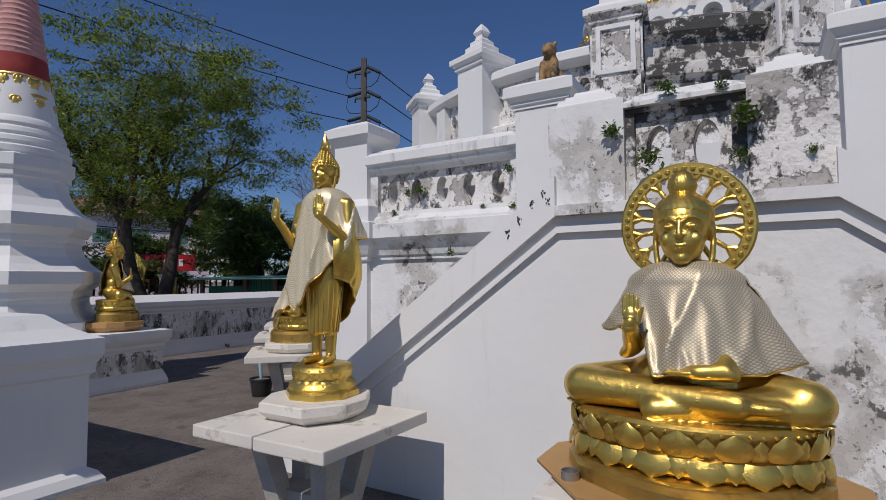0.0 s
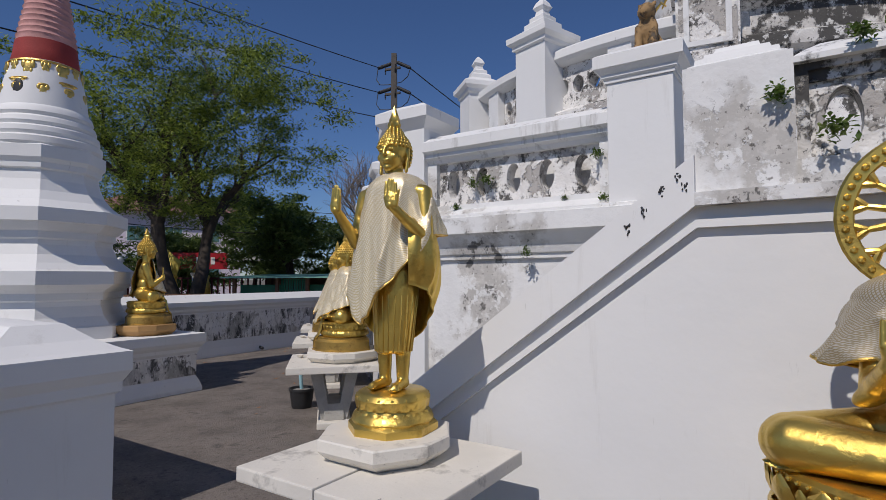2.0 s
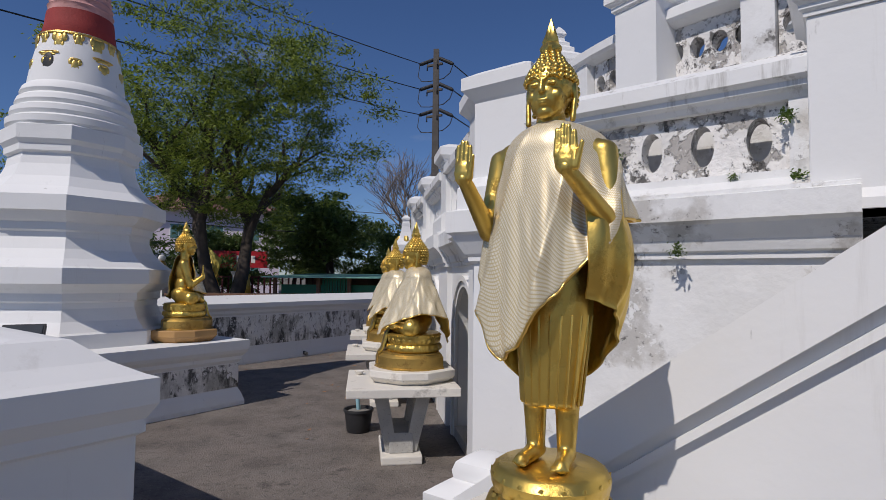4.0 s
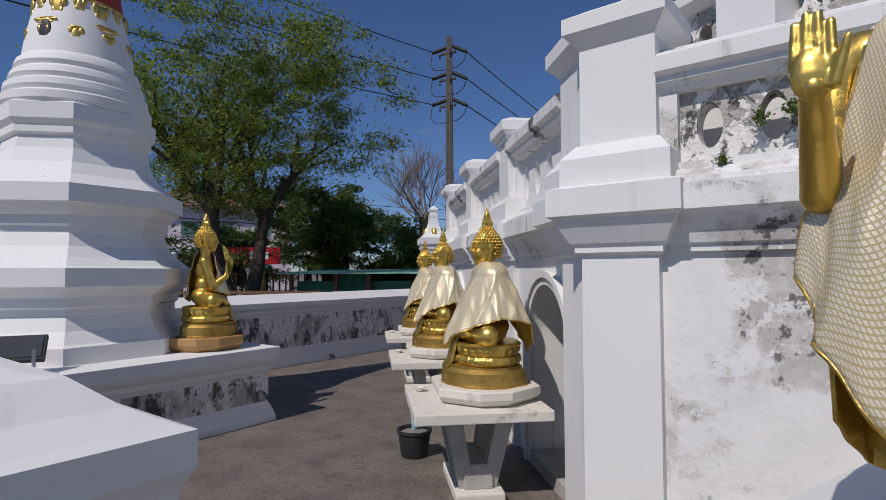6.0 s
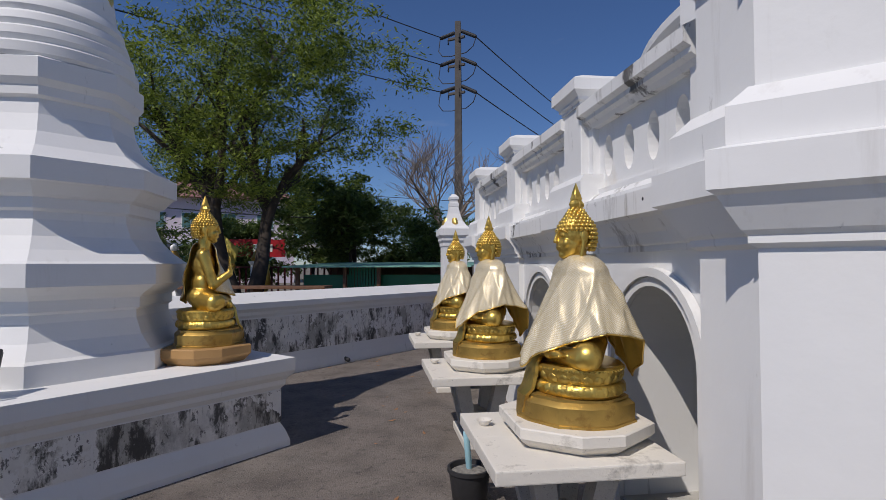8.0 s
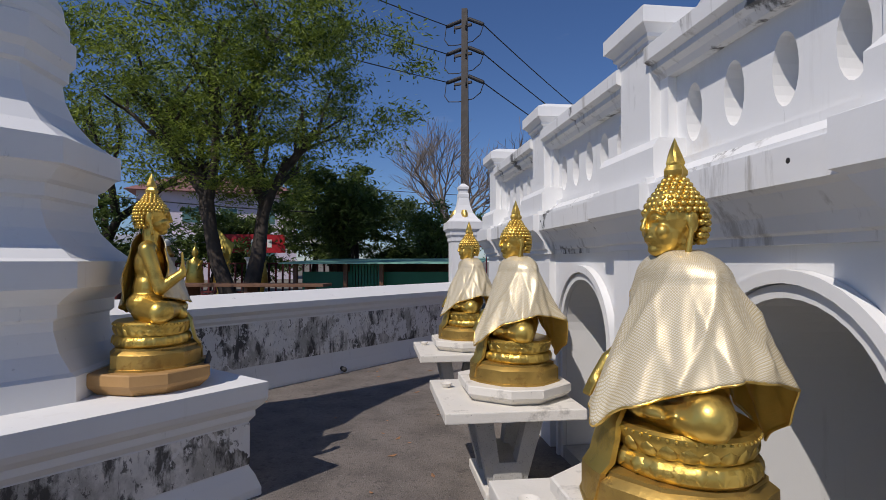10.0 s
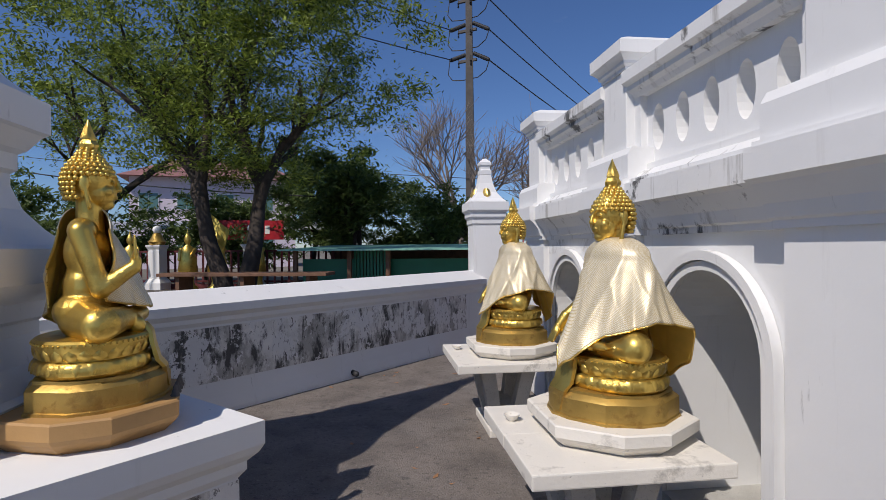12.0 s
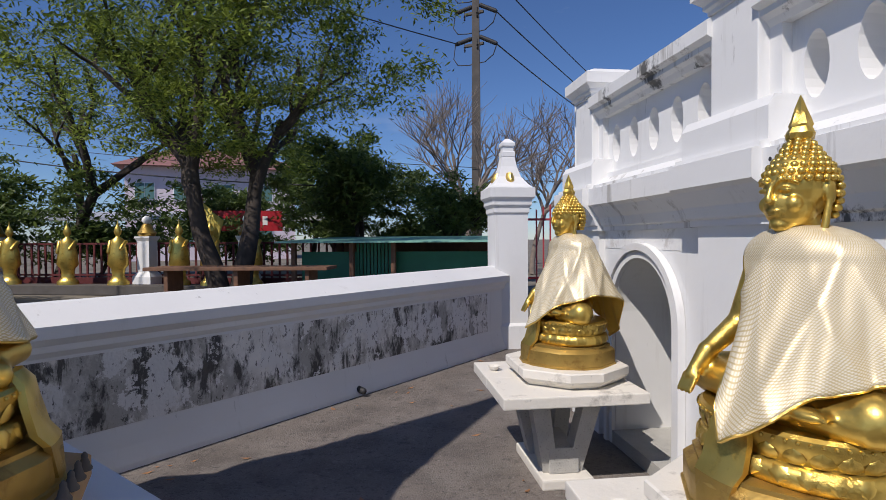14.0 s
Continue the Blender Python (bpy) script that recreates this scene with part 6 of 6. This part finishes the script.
fence = empty("fence", pose(-14.0, 22.3, 0, 0, 0, 0), "maroon temple fence with white scalloped panels", "fence")
bm = bmesh.new()
box(bm, -9, 6, -0.05, 0.05, 0, 0.45)
part("kerb", bm, M_MAROON, fence)
for k in range(60):
    bm = bmesh.new()
    box(bm, -8.9 + k * 0.25, -8.84 + k * 0.25, -0.02, 0.02, 0.45, 1.55)
    part("bar", bm, M_MAROON, fence)
for z in (0.5, 1.5):
    bm = bmesh.new()
    box(bm, -9, 6, -0.03, 0.03, z, z + 0.06)
    part("rail", bm, M_MAROON, fence)
for px in (-19.6, -14.3, -11.0):
    o = empty("fence_pillar", pose(px, 22.0, 0), "white fence pillar with a gilt capital and globe", "pillar", "white fence pillars")
    bm = bmesh.new()
    plan_stack(bm, [(0.2, -0.2), (0.2, 0.2), (-0.2, 0.2), (-0.2, -0.2)], [(0.1, 0), (0.1, 0.5), (0.04, 0.6), (0.0, 0.65), (0, 1.6), (0.05, 1.7), (0.05, 1.75)])
    part("shaft", bm, M_WHITE, o)
    bm = bmesh.new()
    turned(bm, [(0.22, 1.75), (0.28, 1.85), (0.2, 1.95), (0.14, 2.1), (0.08, 2.15)], 12)
    part("capital", bm, M_GOLD_DULL, o, "gilt capital", smooth=True)
    bm = bmesh.new()
    ball(bm, (0, 0, 2.25), 0.14, 14)
    part("globe", bm, M_LETTER, o, "white globe lamp", smooth=True)


flag = empty("temple_flag", pose(-12.3, 21.6, 0, 0, 0, 10), "hanging yellow flag on a thin pole by the fence", "flag")
bm = bmesh.new()
capsule(bm, (0, 0, 0), (0.1, 0, 2.9), 0.02, 0.015, 8)
part("pole", bm, M_WOOD, flag)
bm = bmesh.new()
rings(bm, [[(0.09 + 0.62 * f * (1 - 0.35 * g) , -0.03 + 0.05 * math.sin(7 * f + 2 * g) , 2.75 - 0.75 * g - 0.55 * f) for g in (0, 0.25, 0.5, 0.75, 1.0)] for f in [k / 10 for k in range(11)]], close=False, cap=False)
cl = part("cloth", bm, M_YELLOW, flag, smooth=True)
so = cl.modifiers.new("thick", 'SOLIDIFY')
so.thickness = 0.006


def far_statue(p, ang):
    b = bmesh.new()
    turned(b, [(0.3, 0), (0.3, 0.1), (0.24, 0.16), (0.2, 0.2), (0.17, 0.3), (0.2, 0.5), (0.30, 0.62), (0.26, 1.0), (0.2, 1.25), (0.17, 1.38), (0.06, 1.46), (0.06, 1.5), (0.10, 1.56), (0.11, 1.64), (0.08, 1.74), (0.05, 1.78), (0.02, 1.86), (0.005, 1.98)], 16, sy=0.7)
    capsule(b, (-0.2, 0, 1.3), (-0.24, -0.1, 1.0), 0.07, 0.05, 8)
    capsule(b, (0.2, 0, 1.3), (0.12, -0.2, 1.1), 0.07, 0.05, 8)
    return solo("far_standing_statue", b, M_GOLD, pose(p[0], p[1], p[2], 0, 0, ang), "small gilt standing statue before the maroon fence", "statue", "gilt statues along the fence", smooth=60)


bm = bmesh.new()
box(bm, -20, -9.5, 21.15, 21.85, 0, 0.285, 0.02)
solo("low_kerb", bm, M_POLE, None, "low dark grey kerb under the row of statues", "kerb", kind="structure")
for x, y in ((-18.6, 21.5), (-16.6, 21.5), (-14.9, 21.5), (-12.9, 21.5), (-11.9, 21.5), (-10.6, 21.5)):
    far_statue((x, y, 0.28), 25)
bm = bmesh.new()
box(bm, -2.2, 2.2, -0.45, 0.45, 0.62, 0.70, 0.01)
for x in (-1.7, 0, 1.7):
    box(bm, x - 0.05, x + 0.05, -0.35, 0.35, 0, 0.62, 0.01)
solo("trestle_table", bm, M_WOOD, pose(-9.5, 18.8, 0.28, 0, 0, 4), "long low timber trestle table by the fence", "table")


# ---- small things ----
def bowl(p, z, r=0.045):
    bm = bmesh.new()
    turned(bm, [(r * 0.55, 0), (r * 0.6, 0.004), (r, 0.028), (r, 0.032), (r * 0.9, 0.031), (r * 0.5, 0.010), (0.004, 0.008)], 20)
    solo("offering_bowl", bm, M_SLAB, pose(p[0], p[1], z), "small white glazed bowl on a concrete table", "bowl", "offering bowls", smooth=50)


for tp in (T2, T3, T4):
    q = Vector(tp) + NA * 0.36 + DA * 0.22
    bowl(q, 0.65)
q = Vector(T0) + NB * 0.30 - DB * 0.40
bm = bmesh.new()
turned(bm, [(0.035, 0), (0.037, 0.06), (0.034, 0.06), (0.03, 0.012), (0.004, 0.01)], 18)
solo("tin_cup", bm, M_STEEL, pose(q.x, q.y, 0.65), "small dull tin cup on the table", "cup", smooth=50)
for k in range(4):
    bm = bmesh.new()
    turned(bm, [(0.020, 0), (0.021, 0.008), (0.015, 0.016), (0.012, 0.03), (0.009, 0.036), (0.009, 0.048), (0.003, 0.056)], 10)
    f = dirv(28)
    s = dirv(118)
    q = Vector(SP) + f * 0.345 - s * (0.11 - 0.07 * k)
    solo("tiny_figurine", bm, M_POLE, pose(q.x, q.y, 0.908), "tiny grey lead figurine at the statue's foot", "figurine", "tiny figurines by the statue", smooth=60)


def weed(p, nrm, size, seed):
    """A tuft of leaves growing out of a wall crack."""
    rnd = random.Random(seed)
    bm = bmesh.new()
    n3 = Vector((nrm.x, nrm.y, 0))
    for i in range(110):
        o = Vector((rnd.gauss(0, 0.17), rnd.gauss(0, 0.17), rnd.gauss(0, 0.16))) * size + n3 * size * rnd.uniform(0.02, 0.35)
        d = (n3 * rnd.uniform(0.0, 1.0) + Vector((rnd.uniform(-0.9, 0.9), rnd.uniform(-0.9, 0.9), rnd.uniform(-0.5, 1.0)))).normalized()
        l = size * 0.30 * rnd.uniform(0.5, 1.1)
        sd = d.cross(Vector((0, 0, 1))).normalized() * l * 0.26
        m, e = d * l * 0.55 + Vector((0, 0, 0.05 * l)), d * l - Vector((0, 0, 0.12 * l))
        bm.faces.new([bm.verts.new(o + v) for v in (Vector(), m - sd, e, m + sd)])
    solo("weed", bm, M_WEED, Matrix.Translation(p), "small green weed growing from cracked plaster", "plant", "weeds on the walls")


wk = 0
for u, z, s in ((-1.00, 2.30, 0.13), (-1.13, 2.28, 0.10), (-0.10, 2.40, 0.10), (-0.05, 2.06, 0.12), (-1.30, 2.10, 0.09), (-0.35, 2.10, 0.06)):
    q = on(B0, DB, NB, u, 0.0)
    weed((q.x, q.y, z), NB, s, 100 + wk)
    wk += 1
for u, z, s in ((0.33, 2.28, 0.13), (0.62, 2.47, 0.12), (0.98, 2.27, 0.17), (0.52, 2.10, 0.15), (0.95, 2.07, 0.10), (0.88, 2.44, 0.08), (1.25, 2.06, 0.06)):
    q = on(S0, DB, NB, u, 0.03)
    weed((q.x, q.y, z), NB, s, 200 + wk)
    wk += 1
q = on(S0, DB, NB, -2.02, 0.10)
weed((q.x, q.y, 0.42), NB, 0.09, 400)
q = on(B0, DB, NB, -0.62, 0.10)
weed((q.x, q.y, 1.70), NB, 0.10, 401)

rnd = random.Random(77)
for k in range(46):
    u = rnd.uniform(-6, 2.2)
    o = abs(rnd.gauss(0, 0.5)) + 0.06
    q = on(W0, DW, NW, u, o)
    if k > 30:
        q = Vector((rnd.uniform(-4.0, -2.3), rnd.uniform(5.0, 11.0)))
    bm = bmesh.new()
    l = rnd.uniform(0.02, 0.05)
    vs = [bm.verts.new(v) for v in ((-l, 0, 0.004), (0, -l * 0.4, 0.002), (l, 0, 0.012), (0, l * 0.4, 0.003))]
    bm.faces.new((vs[0], vs[1], vs[2]))
    bm.faces.new((vs[0], vs[2], vs[3]))
    solo("fallen_leaf", bm, M_DRYLEAF, pose(q.x, q.y, 0.002, 0, 0, rnd.uniform(0, 360)), "dry brown leaf on the paving", "leaf", "fallen leaves on the floor")

# drain holes under the balustrade
for u in (-1.59, 1.20):
    bm = bmesh.new()
    q = on(A0, DA, NA, u, 0.132)
    capsule(bm, (q.x, q.y, ZC + 0.275), (q.x - NA.x * 0.05, q.y - NA.y * 0.05, ZC + 0.275), 0.03, 0.03, 12)
    part("drain_hole", bm, M_BLACK, cornice, "dark drain hole")
# bird droppings and scuffs stay in the plaster; black growth on the sloping rail
for k, (u, dz) in enumerate(((-0.02, 0.02), (-0.28, 0.03), (-0.20, 0.05), (-0.12, 0.08), (-0.05, 0.10))):
    bm = bmesh.new()
    q = on(S0, DB, NB, u - 0.02, 0.071)
    for i in range(9):
        r = random.Random(900 + k * 20 + i)
        ball(bm, (q.x + r.uniform(-0.011, 0.011), q.y + r.uniform(-0.006, 0.006), line_at(u) + 0.08 + dz + r.uniform(-0.025, 0.025)), (r.uniform(0.003, 0.008), 0.004, r.uniform(0.004, 0.010)), 6)
    solo("black_moss", bm, M_BLACK, None, "clump of black moss on the white stair rail", "moss", "black moss on the stair")
